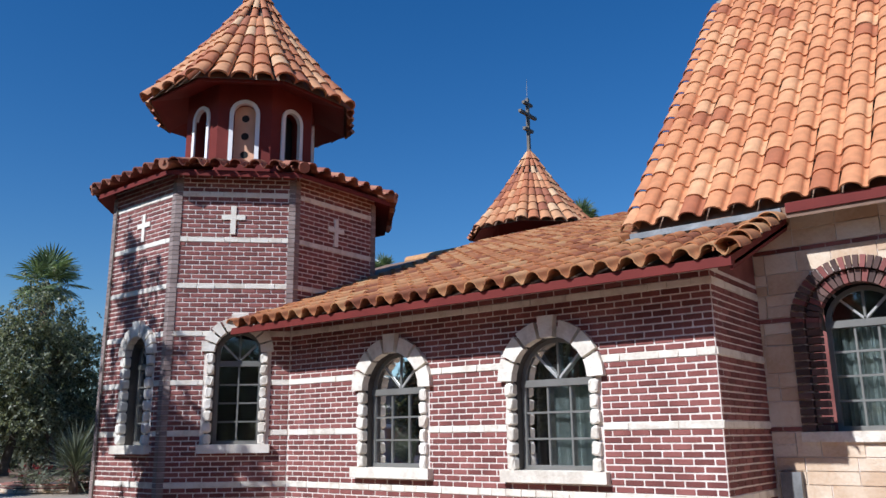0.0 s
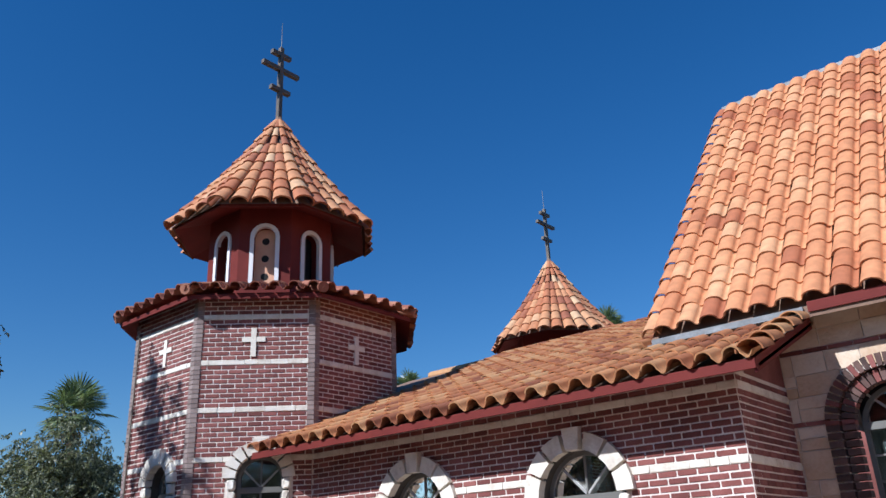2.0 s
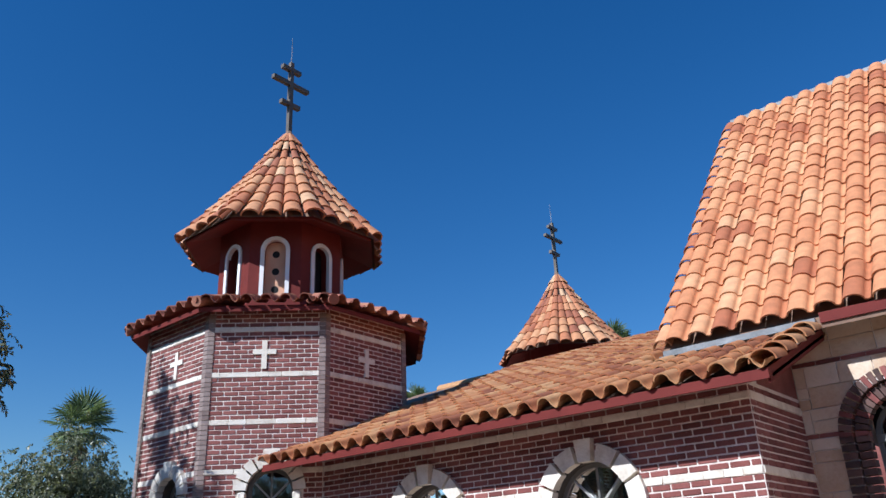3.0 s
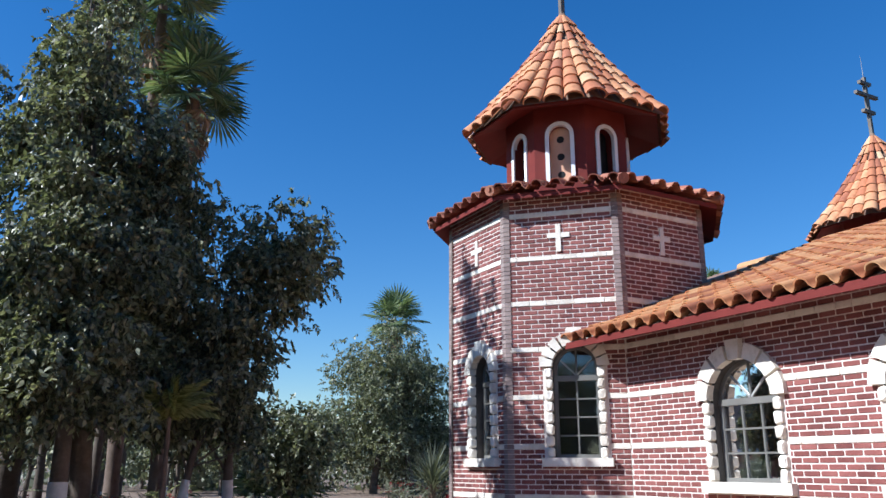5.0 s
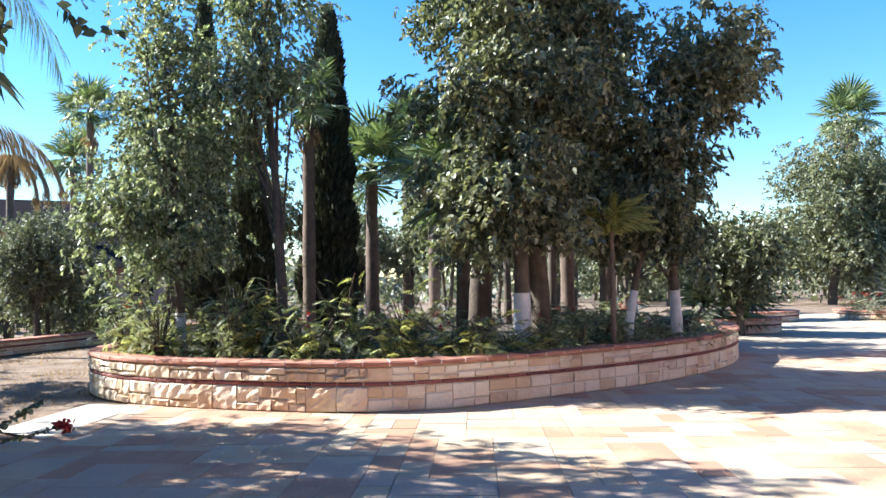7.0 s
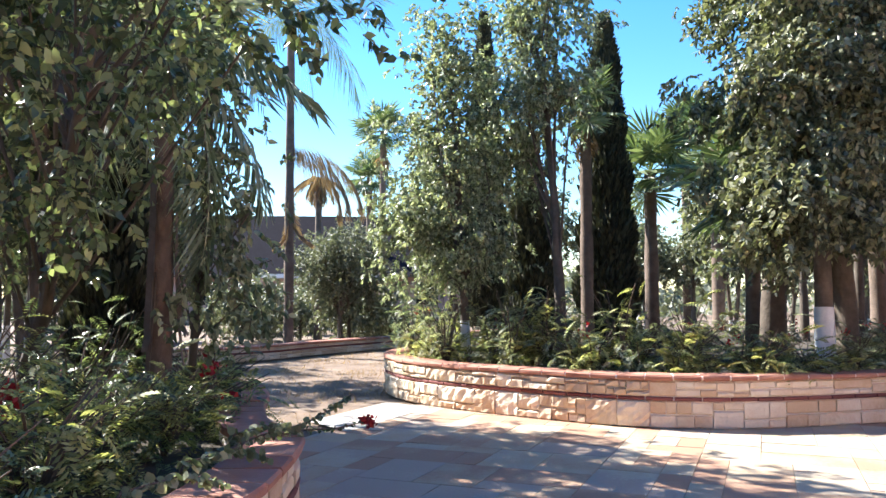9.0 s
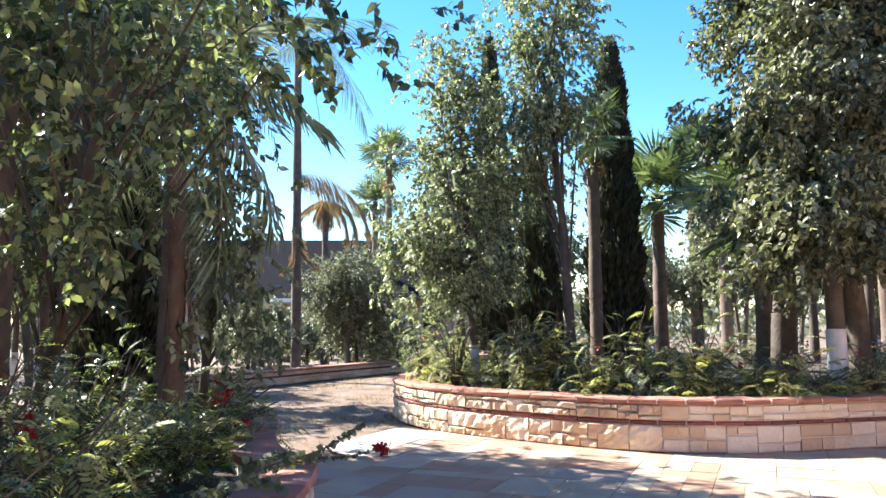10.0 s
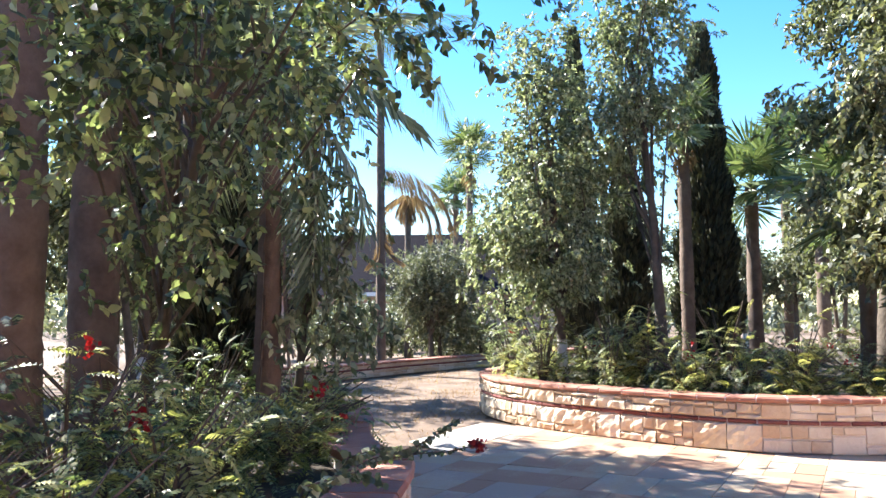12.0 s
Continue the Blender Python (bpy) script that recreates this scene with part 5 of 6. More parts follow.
def cypress(label, base, height, r, n, seed):
    rng = np.random.RandomState(seed)
    t = thing("cypress", label, "tree", "cypresses", at=base)
    part("trunk", Geo().tube([(0, 0, -0.1), (0, 0, height * 0.9)], [0.13, 0.03], 8), BARK, t, smooth=True)
    z = rng.uniform(0.03, 1, n) ** 1.15
    prof = r * np.minimum(1, (z + 0.03) / 0.12) ** 0.5 * (1 - z) ** 0.55 * (1 + 0.12 * np.sin(z * 37 + 2))
    a = rng.uniform(0, 6.28, n)
    rr = prof * rng.uniform(0.55, 1.05, n)
    c = np.column_stack([rr * np.cos(a), rr * np.sin(a), 0.15 + z * (height - 0.2)])
    d = np.column_stack([np.cos(a) * 0.35, np.sin(a) * 0.35, np.ones(n)]) + rng.normal(0, 0.22, (n, 3))
    d /= np.linalg.norm(d, axis=1)[:, None]
    s = np.cross(d, rng.normal(0, 1, (n, 3)))
    s /= np.linalg.norm(s, axis=1)[:, None]
    L = rng.uniform(0.07, 0.19, (n, 1))
    v = np.stack([c, c + d * L * 0.5 + s * L * 0.16, c + d * L, c + d * L * 0.5 - s * L * 0.16], 1).reshape(-1, 3)
    quads("crown", v, CYPRESS, t, "dark dense upright foliage")
    return t


def shrub(label, base, radius, height, n, seed, mat=None, flowers=0, name="shrub", leaf=0.35, group="planter shrubs"):
    """A shrub of arching sprays, each a small feather of leaflets."""
    rng = np.random.RandomState(seed)
    t = thing(name, label, "shrub", group, at=base)
    g = Geo()
    v = []
    for i in range(max(5, n // 7)):
        a = rng.uniform(0, 6.28)
        e = np.array([math.cos(a) * radius * rng.uniform(0.3, 1), math.sin(a) * radius * rng.uniform(0.3, 1), height * rng.uniform(0.4, 1)])
        g.tube([(0, 0, 0), e * (0.35, 0.35, 0.6), e], [0.014, 0.009, 0.003], 4)
        for j in range(7):
            q = e * (rng.uniform(0.5, 1.05, 3) * (1, 1, 0) + (0, 0, rng.uniform(0.15, 1.0))) + rng.normal(0, 0.07, 3)
            m = Matrix.Translation(q) @ Matrix.Rotation(rng.uniform(0, 6.28), 4, "Z") @ Matrix.Rotation(-radians(rng.uniform(-45, 45)), 4, "Y") @ Matrix.Rotation(rng.uniform(-0.6, 0.6), 4, "X")
            k = 9
            L = leaf * rng.uniform(0.6, 1.2)
            for s in range(k):
                x = L * (s + 0.6) / k
                ll = L * 0.27 * math.sin(math.pi * (0.15 + 0.8 * (s + 0.5) / k))
                zz = -0.5 * x * x / L
                for sd in (-1, 1):
                    w = ll * 0.23
                    v.append(xform(m, [(x, 0, zz), (x + ll * 0.35 + w, sd * ll * 0.5, zz), (x + ll * 0.45, sd * ll, zz - ll * 0.25), (x + ll * 0.35 - w, sd * ll * 0.5, zz)]))
    part("stem", g, BARK, t)
    quads("foliage", np.concatenate(v), mat or LEAF_LIGHT, t)
    if flowers:
        c = np.column_stack([rng.normal(0, radius * 0.3, flowers), rng.normal(0, radius * 0.3, flowers), rng.uniform(0.5, 0.9, flowers) * height])
        quads("blossom", leaves(c, flowers * 16, 0.04, rng, 0.0, 0.028, 0.8), FLOWER, t, "red blossoms")
    return t


tagged(quads("dry_grass", np.array(straw).reshape(-1, 3), STRAW, None), "dry straw and grass tufts on the dirt path", "grass", kind="stuff")
IS = 0.44  # soil height in the island
CR = dict(spread=0.14, droop=0.8, corners=6, width=0.5)
tree("garden tree deeper in the island", (-16.6, 1.4, IS), [(0, 0, 0.1)], [(-16.6, 1.4, 4.2, 1.2, 1.2, 1.2), (-16.8, 1.5, 5.8, 0.9, 0.9, 0.9)], 70, 15000, 0.12, 120, spread=0.17)
tree("garden tree at the back of the island", (-19.2, 0.6, IS), [(0, 0, 0.1)], [(-19.2, 0.6, 4.0, 1.3, 1.3, 1.2), (-19.0, 0.4, 5.6, 1.0, 1.0, 1.0)], 70, 15000, 0.12, 121, spread=0.17)
# trees of the island, along its eastern side
tree("slender garden tree with whitewashed foot in the planter", (-10.79, -4.1, IS), [(0, 0, 0.065)], [(-10.84, -4.45, 2.3, 0.9, 1.05, 0.85), (-10.9, -4.45, 3.55, 0.85, 1.0, 0.95), (-10.9, -4.35, 4.85, 0.5, 0.62, 1.0)], 150, 30000, 0.066, 100, mat=LEAF_LIGHT, wash=0.65, lean=0.1, **CR)
tree("slender tall garden tree with grey trunk", (-11.2, -2.82, IS), [(0, 0, 0.085)], [(-11.3, -3.14, 4.35, 0.8, 0.72, 0.85), (-11.3, -3.05, 5.7, 0.7, 0.74, 1.05), (-11.5, -3.5, 3.55, 0.48, 0.48, 0.75)], 120, 21000, 0.066, 101, mat=LEAF_LIGHT, lean=0.0, **CR)
cypress("tall dark Italian cypress behind the planter wall", (-14.05, -2.7, IS), 5.9, 0.54, 44000, 102)
cypress("tall narrow Italian cypress farther back", (-17.3, -6.05, IS), 7.5, 0.55, 24000, 103)
cypress("dark bushy cypress among the trunks", (-13.4, -3.9, IS), 3.6, 0.45, 22000, 109)
fan_palm("young green fan palm with brown trunk", (-15.6, -2.15, IS), 3.35, 0, 19, 1.05, 104, r=0.14)
fan_palm("green fan palm with broad leaves", (-13.6, -0.35, IS), 2.7, 0, 15, 1.3, 105, r=0.13)
fan_palm("slim fan palm with brown dead skirt", (-12.6, -2.75, IS), 3.9, 0, 9, 0.7, 110, r=0.11, skirt=4)
tree("large dense garden tree with dark foliage", (-11.6, 0.3, IS), [(0.7, 0.18, 0.11), (-0.1, 0.5, 0.15), (-1.6, -0.4, 0.2)], [(-11.3, 0.3, 2.55, 1.45, 1.3, 0.95), (-11.5, 0.35, 4.2, 1.55, 1.5, 1.3), (-12.1, 1.3, 6.0, 0.75, 0.75, 1.3), (-12.0, 1.3, 4.6, 0.8, 0.8, 0.9), (-12.1, 0.1, 6.0, 1.2, 1.4, 1.3), (-12.5, 0.1, 7.5, 0.75, 0.9, 1.1), (-11.8, 0.3, 7.5, 0.6, 0.7, 0.8), (-13.1, 0.3, 8.8, 0.6, 0.6, 0.9), (-13.5, 0.5, 9.9, 0.65, 0.7, 0.9), (-13.8, 0.5, 10.7, 0.45, 0.45, 0.5), (-14.2, 0.4, 8.2, 0.7, 0.8, 1.0), (-10.1, 0.3, 2.65, 0.65, 0.9, 0.85), (-10.6, 0.4, 4.2, 0.7, 0.8, 0.9)], 380, 80000, 0.09, 106, thin=6.9, wash=0.85, **CR)
tree("dense garden tree at the end of the planter", (-12.0, 2.5, IS), [(-0.75, 0.47, 0.085), (-0.07, -0.41, 0.06)], [(-12.4, 2.4, 2.5, 1.05, 1.05, 0.85), (-12.2, 3.4, 4.6, 0.85, 0.95, 0.85), (-12.4, 1.9, 4.3, 0.9, 0.9, 1.15), (-12.3, 2.8, 3.4, 0.8, 0.8, 0.8)], 190, 42000, 0.09, 107, wash=0.85, **CR)
fan_palm("tall fan palm with shaggy crown above the trees", (-17.4, 2.68, IS), 9.45, 0, 28, 1.3, 108, r=0.18, skirt=20)
fan_palm("tall fan palm with bare grey trunk", (-17.5, 1.83, IS), 11.4, 0, 26, 1.35, 111, r=0.15, skirt=12)
feather_palm("small yellow-green feather palm under the trees", (-11.3, 1.75, IS), 1.7, 26, 0.6, 112, r=0.04, mat=LEAF_YELLOW, hang=1.0, el0=88, el1=35)
rngp = np.random.RandomState(7)
rim = sorted((q for q in island if q[0] > -14.5), key=lambda q: q[1])
for i in range(30):
    y = -5.2 + 8.9 * i / 29 + rngp.uniform(-0.15, 0.15)
    edge = float(np.interp(y, [q[1] for q in rim], [q[0] for q in rim]))
    light = y < 0.6
    shrub("feathery yellow-green shrub behind the planter cap" if light else "low dark green shrub behind the planter cap", (edge - rngp.uniform(0.6, 1.0), y, IS), rngp.uniform(0.4, 0.7), rngp.uniform(0.3, 1.0) * (1.3 if y < -0.3 else 0.72), 130, 200 + i, mat=LEAF_YELLOW if light and i % 3 else LEAF_LIGHT, flowers=2 if i % 5 == 0 else 0, leaf=0.23)
for i in range(26):
    x, y = rngp.uniform(-20, -12.5), rngp.uniform(-5, 3.2)
    shrub("shaded undergrowth with red blossoms", (x, y, IS), 0.7, rngp.uniform(0.4, 0.8), 80, 240 + i, mat=LEAF, flowers=4 if i % 3 == 0 else 0, leaf=0.3)
part("post", Geo().box((-13.62, 3.25, 0.4), (-13.48, 3.39, 0.86)), BARK)
tagged(bpy.data.objects["post"], "short brown wooden post in the planter", "post")
# near planter
NS = 0.42
tree("leafy garden tree overhanging the near planter", (-4.9, -5.7, NS), [(0, 0, 0.06)], [(-3.15, -2.6, 2.75, 0.5, 0.5, 0.3), (-2.75, -2.95, 2.55, 0.55, 0.5, 0.45), (-2.2, -3.1, 2.45, 0.55, 0.5, 0.5), (-3.1, -3.3, 2.1, 0.5, 0.45, 0.45), (-2.6, -3.0, 3.2, 0.8, 0.7, 0.4), (-3.9, -4.3, 3.3, 0.9, 0.8, 0.7), (-3.6, -3.6, 2.7, 0.6, 0.6, 0.6), (-3.5, -2.2, 3.05, 0.45, 0.4, 0.35)], 105, 9800, 0.062, 140, mat=LEAF_DEEP, spread=0.12, droop=0.7, limbs=40, corners=6, width=0.58)
fan_palm("thick palm trunk in the near planter", (-4.23, -5.4, NS), 6.5, 0, 20, 1.5, 141, r=0.19)
fan_palm("stout palm trunk beside the near planter shrubs", (-3.04, -4.53, NS), 6.0, 0, 18, 1.5, 142, r=0.17)
peel = feather_palm("slim palm with split peeling trunk", (-5.0, -4.37, NS), 2.9, 12, 1.6, 143, r=0.09, mat=LEAF_LIGHT, hang=0.8)
rngq = np.random.RandomState(17)
for i in range(11):
    a, z0 = i * 2.1, rngq.uniform(0.0, 0.9)
    L = rngq.uniform(0.5, 1.2)
    zz = np.linspace(z0, z0 + L, 7)
    off = 0.095 + 0.07 * np.clip(1 - (zz - z0) / L * 1.6, 0, 1) ** 2 * rngq.uniform(0.2, 1.0) + 0.03 * np.linspace(1, 0, 7)
    w = rngq.uniform(0.018, 0.035)
    c, d = np.array([math.cos(a), math.sin(a), 0]), np.array([-math.sin(a), math.cos(a), 0])
    v = [c * o + np.array([0, 0, z]) + d * sgn * w + c * th for o, z in zip(off, zz) for th in (0, 0.008) for sgn in (-1, 1)]
    f = [q for k in range(6) for q in ((4 * k + 2, 4 * k + 3, 4 * k + 7, 4 * k + 6), (4 * k + 1, 4 * k, 4 * k + 4, 4 * k + 5), (4 * k, 4 * k + 2, 4 * k + 6, 4 * k + 4), (4 * k + 3, 4 * k + 1, 4 * k + 5, 4 * k + 7))]
    part("leaf_base", Geo().add(v, f), PEEL if i % 3 else BARK, peel, "peeling grey-brown leaf base")
tree("thin vine-hung tree in the near planter", (-5.44, -4.47, NS), [(0, 0, 0.035)], [(-5.4, -4.3, 2.4, 0.45, 0.45, 0.9), (-5.3, -4.0, 1.6, 0.35, 0.3, 0.7), (-5.2, -4.4, 3.4, 0.6, 0.5, 0.6)], 110, 4200, 0.075, 144, mat=LEAF_LIGHT, spread=0.11, droop=0.9, corners=6)
cypress("dark shaded cypress behind the near planter", (-6.06, -5.89, NS), 3.2, 0.42, 24000, 145)
tree("small tree with whitewashed foot by the path", (-7.2, -8.25, 0.0), [(0, 0, 0.085)], [(-7.2, -8.3, 3.0, 1.2, 1.2, 1.1), (-7.4, -8.6, 4.2, 1.0, 1.0, 0.9)], 240, 16000, 0.1, 146, wash=0.95, **CR)
tree("tall leafy tree shading the court from the near planter", (-6.6, -6.9, NS), [(0, 0, 0.1)], [(-6.9, -7.2, 4.4, 1.2, 1.4, 0.9), (-7.3, -6.7, 5.4, 1.3, 1.5, 0.7), (-6.6, -5.3, 5.3, 1.1, 1.1, 0.6), (-7.9, -8.8, 5.0, 1.2, 1.4, 0.7), (-6.2, -8.6, 5.2, 1.3, 1.2, 0.7), (-5.6, -7.2, 5.2, 1.2, 1.2, 0.7), (-8.2, -9.6, 5.0, 1.3, 1.2, 0.7), (-8.8, -8.2, 5.1, 0.9, 1.0, 0.6)], 190, 29000, 0.11, 147, spread=0.2, droop=0.5)
# stands out of view, added so that its crown darkens the near shrubs
tree("unseen dense tree added to shade the near planter from the south", (-3.0, -8.6, NS), [(0, 0, 0.12)], [(-3.3, -7.9, 4.6, 1.4, 1.3, 1.2), (-4.7, -8.2, 4.2, 1.2, 1.2, 1.1), (-1.9, -7.7, 4.4, 1.3, 1.2, 1.1), (-3.4, -8.1, 6.4, 1.4, 1.2, 1.0), (-4.9, -8.3, 6.2, 1.1, 1.1, 0.9)], 110, 12500, 0.11, 148, spread=0.2)
for i, (x, y, r, h) in enumerate([(-2.2, -2.95, 0.5, 0.75), (-2.9, -3.2, 0.5, 0.7), (-3.6, -3.55, 0.5, 0.75), (-1.9, -3.3, 0.6, 0.9), (-2.7, -3.6, 0.7, 0.9), (-4.35, -3.75, 0.5, 0.75), (-5.05, -4.2, 0.55, 0.8), (-3.4, -4.2, 0.8, 1.0), (-4.4, -4.6, 0.8, 1.0), (-5.7, -4.5, 0.6, 0.8), (-5.4, -5.3, 0.8, 1.0), (-1.6, -4.2, 0.8, 1.1), (-6.5, -5.3, 0.6, 0.9)]):
    shrub("feathery green shrub spilling over the near planter", (x, y, NS), r, h * (0.72, 1.05, 0.85)[i * 7 % 3], 190, 150 + i, mat=(LEAF_DEEP, LEAF_YELLOW, LEAF_DEEP, LEAF_YELLOW)[i % 4], flowers=2 if i % 2 else 0, leaf=0.19)
# arching sprays over the cap, one with a red bloom at its tip
def spray_leaves(path, n, size, rng):
    """Rounded leaves in pairs along a stem, hanging from it."""
    p = np.array(path)
    k = np.linspace(0.03, 0.98, n)
    s = np.linspace(0, 1, len(p))
    c = np.stack([np.interp(k, s, p[:, i]) for i in range(3)], 1)
    d = rng.normal(0, 0.45, (n, 3)) + np.array([0, 0, -0.35])
    d[:, 1] += np.where(np.arange(n) % 2, 0.5, -0.5)
    d /= np.linalg.norm(d, axis=1)[:, None]
    w = np.cross(d, rng.normal(0, 1, (n, 3)))
    w /= np.linalg.norm(w, axis=1)[:, None]
    L = size * rng.uniform(0.6, 1.2, (n, 1)) * (1.15 - 0.5 * k[:, None])
    a, b, h = c + d * L * 0.3, c + d * L * 0.65, w * L * 0.42
    return np.stack([c, a + h, b + h * 0.85, c + d * L, b - h * 0.85, a - h], 1).reshape(-1, 3)


rngs = np.random.RandomState(33)
spray = thing("flower_spray", "long leafy sprays with a dark red bloom over the cap", "flower", at=(-3.56, -2.83, 0.42))
green = [(0, 0, 0), (-0.1, -0.03, 0.18), (-0.59, -0.05, 0.215), (-0.95, 0.045, 0.245), (-1.18, 0.115, 0.32), (-1.27, 0.17, 0.38)]
red = [(-0.59, -0.05, 0.2), (-0.93, 0.03, 0.2), (-1.11, 0.15, 0.19), (-1.25, 0.3, 0.225)]
for stem_line in (green, red):
    part("stem", Geo().tube(stem_line, np.linspace(0.009, 0.003, len(stem_line)), 5), BARK, spray)
quads("foliage", spray_leaves(green, 170, 0.055, rngs), LEAF_LIGHT, spray, k=6)
quads("foliage", spray_leaves(red, 46, 0.04, rngs), LEAF_DEEP, spray, k=6)
quads("blossom", leaves(np.array([red[-1]]), 60, 0.04, rngs, 0.0, 0.016, 0.9), FLOWER, spray, "dark red bloom")
for i, (x, y) in enumerate([(-3.15, -2.75), (-3.85, -3.0), (-2.6, -2.6)]):
    vine = [(0, 0, 0), (-0.12, 0.08, 0.25), (-0.4, 0.16, 0.27), (-0.62, 0.2, 0.18)]
    trailer = thing("trailing_vine", "glossy green vine trailing along the inner edge of the cap", "vine", "trailing vines", at=(x, y, 0.42))
    part("stem", Geo().tube(vine, [0.008, 0.007, 0.005, 0.003], 5), BARK, trailer)
    quads("foliage", spray_leaves(vine, 120, 0.06, rngs), LEAF_LIGHT, trailer, k=6)

# ---- beyond the island ----
tree("large garden tree beyond the court", (-45, 19.5, 0), [(0, 0, 0.26), (0.8, 2.2, 0.2)], [(-45, 19.1, 4.0, 3.6, 3.8, 2.9), (-45, 20.1, 7.2, 3.0, 3.2, 2.8), (-46.6, 23.5, 5.0, 3.2, 3.0, 4.0)], 420, 60000, 0.2, 160, wash=1.6, spread=0.42)
tree("dark rounded tree at the edge of the court", (-21.2, 6.7, 0), [(0, 0, 0.1)], [(-21.2, 6.7, 2.1, 1.1, 1.2, 1.1)], 220, 12000, 0.14, 163, spread=0.22)
fan_palm("fan palm rising above far trees", (-49, 22.6, 0), 11.3, 0, 24, 2.2, 161, skirt=6)
tree("rounded olive tree beyond the path", (-20.2, -11.4, 0), [(0, 0, 0.09), (0.3, 0.12, 0.07), (-0.25, -0.2, 0.07)], [(-20.2, -11.3, 2.5, 1.35, 1.35, 1.15), (-20.6, -12.0, 2.0, 1.1, 1.1, 0.9)], 260, 26000, 0.085, 162, mat=LEAF_GREY, spread=0.16)
palm = feather_palm("tall feather palm with drooping fronds and dry leaves", (-16.95, -11.05, 0), 8.5, 16, 2.6, 164, r=0.125, dead=0, hang=1.3, el0=60, el1=-20, blade=0.007)
rngd = np.random.RandomState(61)
for z, a, e, L in ((5.16, 114, 12, 2.6), (5.12, 108, 6, 2.4), (5.0, 119, 2, 2.2), (3.9, 150, -50, 1.4), (3.9, 200, -55, 1.4), (3.85, 260, -60, 1.2), (3.9, 320, -60, 1.4), (3.8, 60, -55, 1.2), (3.9, 100, -50, 1.4)):
    md = Matrix.Translation((0, 0, z)) @ Matrix.Rotation(radians(a), 4, "Z") @ Matrix.Rotation(-radians(e), 4, "Y")
    quads("dry_frond", xform(md, frond(rngd, L, 80, 1.6, 0.24, 1.7, 0.007)), STRAW, palm, "brown dry frond arching off the trunk")
feather_palm("dying palm with a hanging brown crown", (-22.4, -13.5, 0), 5.3, 0, 0.9, 165, r=0.13, dead=22, hang=1.0)
for i, (x, y, h) in enumerate([(-36.1, -18.0, 9.8), (-40.2, -20.9, 8.2), (-27.0, 29.4, 9.9), (-19.0, 36, 12.7), (-30, 3.0, 7.0), (-33, -3.0, 8.0), (-26, -1.5, 6.0)]):
    fan_palm("distant fan palm against the sky", (x, y, 0), h, 0, 22, 1.1 if y > 20 else 1.5, 170 + i, r=0.2, skirt=5, group="distant fan palms")
rngb = np.random.RandomState(9)


def over_path(x, y):
    """True for the open strip over the path, where no tree stands."""
    return 112.0 < math.degrees(math.atan2(-x, y)) < 118.5


for i in range(30):
    x, y = rngb.uniform(-40, -20), rngb.uniform(-9, 8)
    if y > 4.5:
        x -= 8
    h = rngb.uniform(2.5, 4.5)
    if over_path(x, y):
        continue
    tree("slender tree in the wooded garden behind the island", (x, y, 0), [(0, 0, rngb.uniform(0.05, 0.11))], [(x, y, h, 1.0, 1.0, h * 0.32), (x + rngb.uniform(-0.6, 0.6), y + rngb.uniform(-0.6, 0.6), h * 1.25, 0.8, 0.8, h * 0.25)], 90, 4200, 0.17, 300 + i, wash=0.7 if i % 2 else 0, spread=0.22, limbs=10, group="background trees", mat=LEAF_GREY if i % 3 == 0 else LEAF)
for i in range(26):
    x, y = rngb.uniform(-58, -40), rngb.uniform(8, 28)
    h = rngb.uniform(2.0, 4.0)
    tree("bushy tree along the far side of the court", (x - 4, y, 0), [(0, 0, 0.1)], [(x - 4, y, h, 1.5, 1.5, h * 0.55)], 90, 4500, 0.2, 340 + i, spread=0.3, limbs=8, group="background trees", mat=LEAF_GREY if i % 2 else LEAF)
for i in range(18):
    x, y = rngb.uniform(-32, -17), rngb.uniform(-22, -10.5)
    if -0.55 * (x + 15.8) - 9.3 < y and x > -17:
        continue
    h = rngb.uniform(1.0, 2.4)
    tree("grey-green desert bush beyond the path", (x, y, 0), [(0, 0, 0.06)], [(x, y, h * 0.6, 1.1, 1.1, h * 0.5)], 90, 4500, 0.12, 380 + i, spread=0.2, limbs=8, group="desert bushes", mat=LEAF_GREY, name="bush")
for i in range(16):
    x, y = rngb.uniform(-20, -8), rngb.uniform(-22, -10)
    h = rngb.uniform(2.0, 4.2)
    if over_path(x, y - 2):
        continue
    tree("garden tree in the grove beyond the near planter", (x, y - 2, 0), [(0, 0, 0.08)], [(x, y - 2, h, 1.2, 1.2, h * 0.4)], 110, 6000, 0.13, 420 + i, spread=0.2, limbs=10, wash=0.8, group="background trees")
for i, (x, y) in enumerate([(-12.0, -10.9), (-10.4, -12.2), (-14.2, -14.5)]):
    tree("garden tree casting shade over the dirt path", (x, y, 0), [(0, 0, 0.09)], [(x, y, 3.7, 1.2, 0.9, 0.9), (x + 0.3, y - 0.4, 4.9, 0.9, 0.8, 0.7)], 90, 7000, 0.12, 480 + i, spread=0.2, limbs=10, group="background trees")
# row of added trees, never in view, that blocks low southern sky light
for i in range(8):
    x, y = -7 + i * 2.1 + rngb.uniform(-0.5, 0.5), -14.5 + rngb.uniform(-1.5, 1.5)
    tree("unseen tree added in the south to dim the low sky", (x, y, 0), [(0, 0, 0.12)], [(x, y, 3.6, 1.4, 1.4, 1.5), (x, y, 5.6, 1.1, 1.1, 1.2)], 120, 5000, 0.22, 460 + i, spread=0.25, limbs=10, group="background trees")
# far woods, nobody could count them
n = 60000
ang = rngb.uniform(radians(95), radians(345), n)
rad = rngb.uniform(55, 90, n)
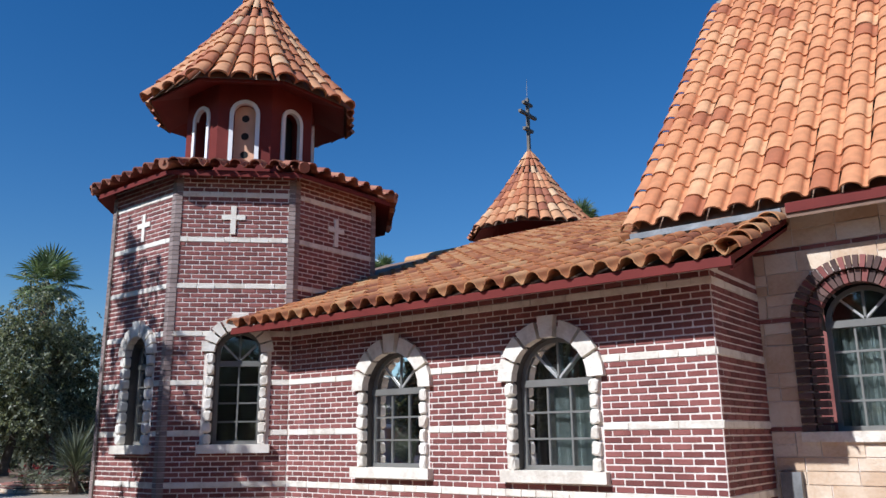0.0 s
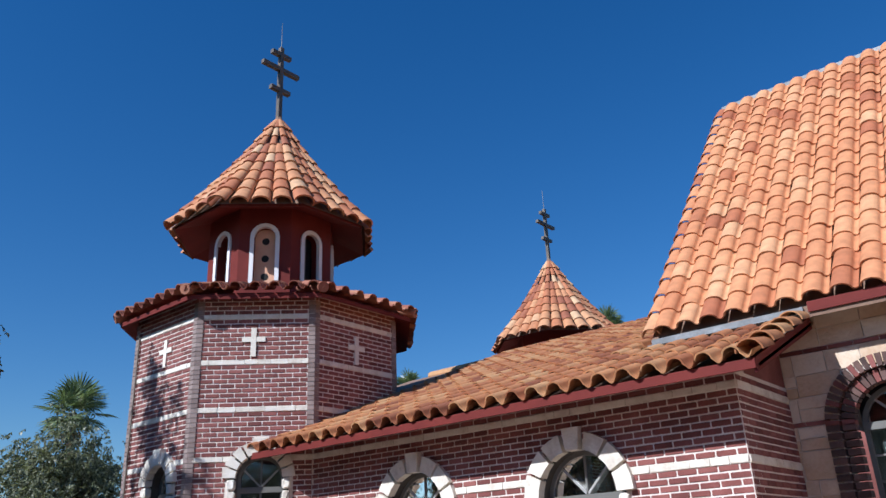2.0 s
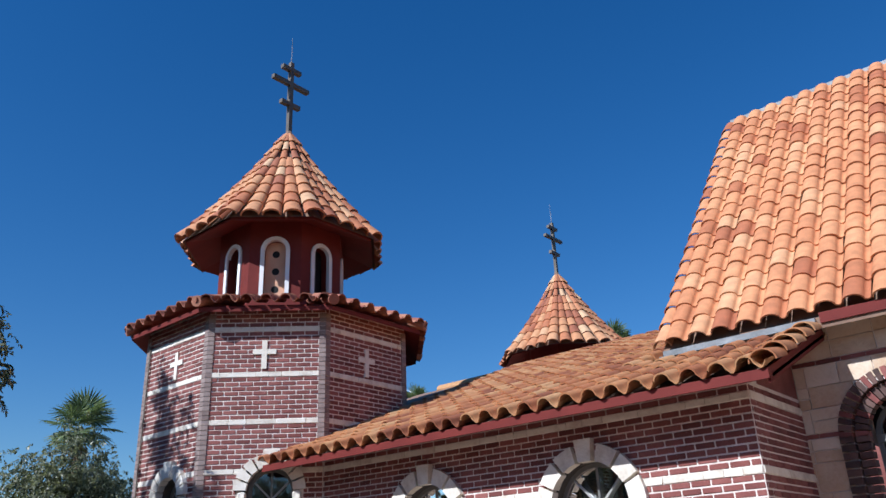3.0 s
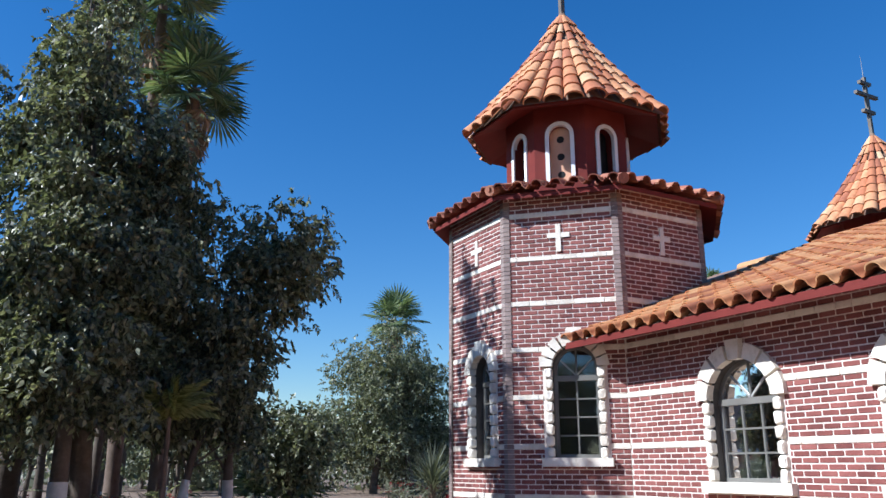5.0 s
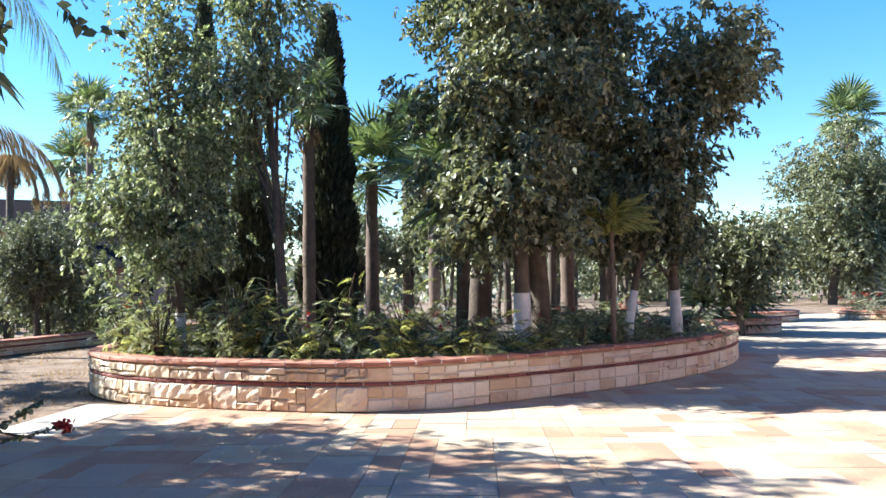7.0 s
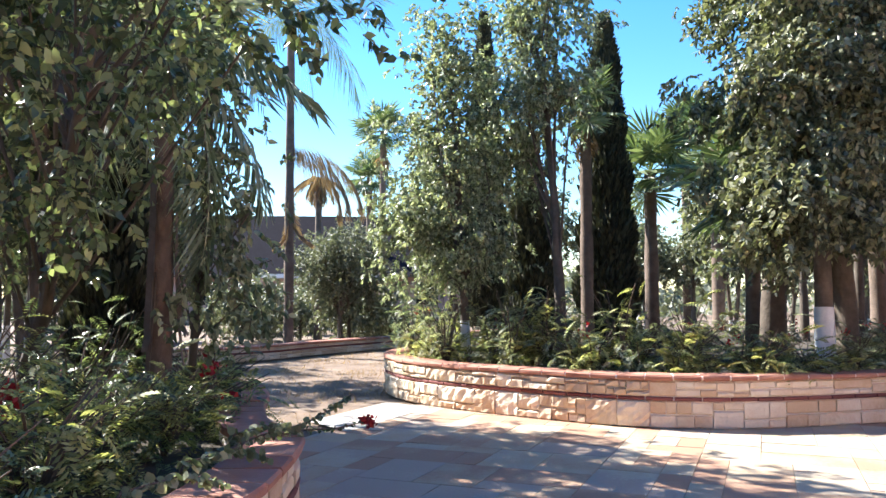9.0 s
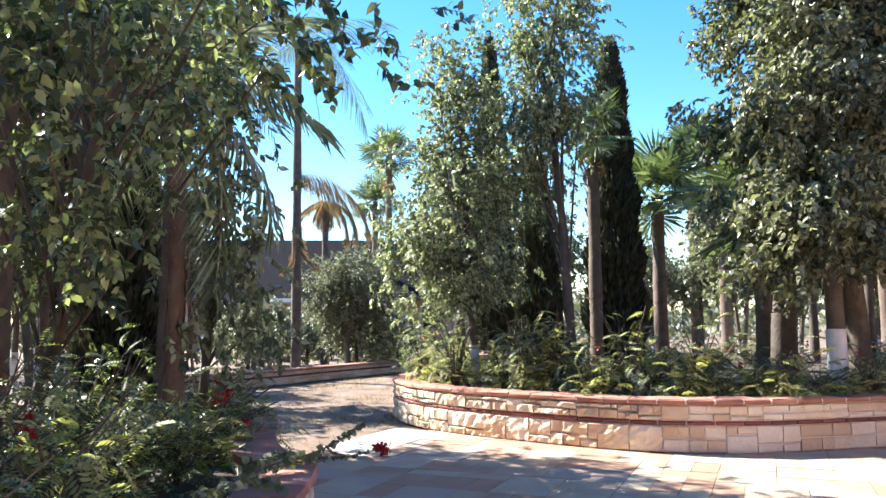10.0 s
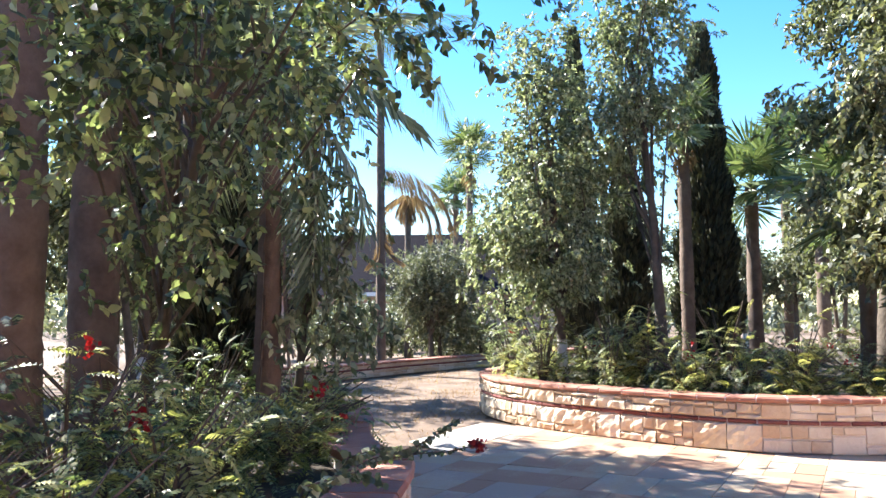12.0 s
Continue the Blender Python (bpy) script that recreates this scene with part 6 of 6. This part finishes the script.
hgt = 3.2 + 1.6 * np.sin(ang * 23) + 1.2 * np.sin(ang * 57 + 1)
cen = np.column_stack([rad * np.cos(ang), rad * np.sin(ang), rngb.uniform(0, 1, n) ** 0.8 * hgt])
quads("far_woods", leaves(cen, n, 0.55, rngb, 0.2, 0.4, 0.8), LEAF_GREY, None)
tagged(bpy.data.objects["far_woods"], "distant grey-green desert trees", "woods", kind="stuff")

# low walls and small planters farther off
planter_wall("wall_path", "low stone wall with red brick cap beyond the path", smooth_line([(-12.4, -13.2), (-13.6, -11.3), (-15.4, -10.55), (-17.2, -10.4), (-19.6, -9.85), (-22, -9.2), (-26, -8.0)]), 0.34, 75)


def ring_planter(label, x, y, r, h, seed, a0=0, a1=360):
    return planter_wall("wall_ring_planter", label, arc(x, y, r, a0, a1, 24), h, seed)


ring_planter("round brick-capped planter beyond the court", -22.6, 6.9, 1.3, 0.4, 76)
fan_palm("low green fan palm in a round planter", (-22.3, 6.6, 0.1), 0.5, 0, 22, 1.4, 430, r=0.14)
ring_planter("long low planter with a brick edge", -28.5, 9.4, 1.6, 0.35, 77)
ring_planter("low planter with red flowers and brick edging", -29.3, 14.8, 2.0, 0.3, 78)
for i, (x, y) in enumerate([(-27.2, 14.2), (-29.5, 13.6), (-28.3, 13.4), (-28.5, 9.6), (-29.6, 15.5)]):
    shrub("flowering shrub in a far planter", (x, y, 0.1), 0.8, 0.9, 70, 440 + i, mat=LEAF_GREY, flowers=9)


def yucca(label, base, n, L, seed):
    rng = np.random.RandomState(seed)
    t = thing("yucca", label, "yucca", at=base)
    v = []
    for i in range(n):
        a, el = rng.uniform(0, 6.28), radians(rng.uniform(-15, 85))
        m = Matrix.Translation((0, 0, 0.5 + rng.uniform(0, 0.5))) @ Matrix.Rotation(a, 4, "Z") @ Matrix.Rotation(-el, 4, "Y")
        l = L * rng.uniform(0.7, 1.1)
        v.append(xform(m, [(0, 0, 0), (l * 0.4, 0.03, 0.02), (l, 0, -0.1 * l), (l * 0.4, -0.03, 0.02)]))
    part("trunk", Geo().tube([(0, 0, -0.1), (0, 0, 0.9)], [0.15, 0.12], 8), PALMBARK, t)
    quads("rosette", np.concatenate(v), LEAF_GREY, t, "spiky grey-green leaves")


yucca("large spiky yucca beside the far planter", (-26.8, 13.9, 0.0), 260, 1.7, 450)
for i, (x, y) in enumerate([(-26.9, 14.9), (-26.4, 14.6)]):
    p = thing("flower_pot", "red glazed flower pot on the paving", "pot", "pots", at=(x, y, 0))
    part("pot", Geo().tube([(0, 0, 0), (0, 0, 0.25), (0, 0, 0.48), (0, 0, 0.52)], [0.2, 0.29, 0.32, 0.34], 14), FLOWER, p, smooth=True)


def far_house():
    h = thing("house", "distant low house with pinkish walls and a dark roof", "house", at=(-41, -24.5, 0))
    rot = radians(28)
    m = Matrix.Rotation(rot, 4, "Z")
    part("wall", Geo().box((-3.5, -11, 0), (3.5, 11, 2.5), m), PINK, h)
    part("roof", Geo().add(xform(m, [(-4.6, -12, 2.5), (4.6, -12, 2.5), (4.6, 12, 2.5), (-4.6, 12, 2.5), (0, -11.0, 6.2), (0, 11.0, 6.2)]), [(0, 3, 2, 1), (0, 1, 4), (1, 2, 5, 4), (2, 3, 5), (3, 0, 4, 5)]), ROOFDARK, h, "dark shingle roof")
    part("porch", Geo().box((3.5, -3, 2.4), (6, 4, 2.6), m), WHITE, h, "white porch roof")
    for y in (-2.8, 0.4, 3.8):
        part("porch_post", Geo().box((5.7, y - 0.1, 0), (5.9, y + 0.1, 2.4), m), PINK, h)
    for y in (-6, 6):
        w = part("window", Geo().box((3.48, y - 0.6, 1.0), (3.54, y + 0.6, 2.2), m), DARK, h)


PINK = material("pink_stucco", [(0.45, 0.3, 0.27), (0.55, 0.38, 0.34)], 2, 0.9, 0.2)
ROOFDARK = material("dark_shingle", [(0.012, 0.01, 0.014), (0.02, 0.017, 0.023)], 4, 0.95, 0.3, spec=0.1)
far_house()
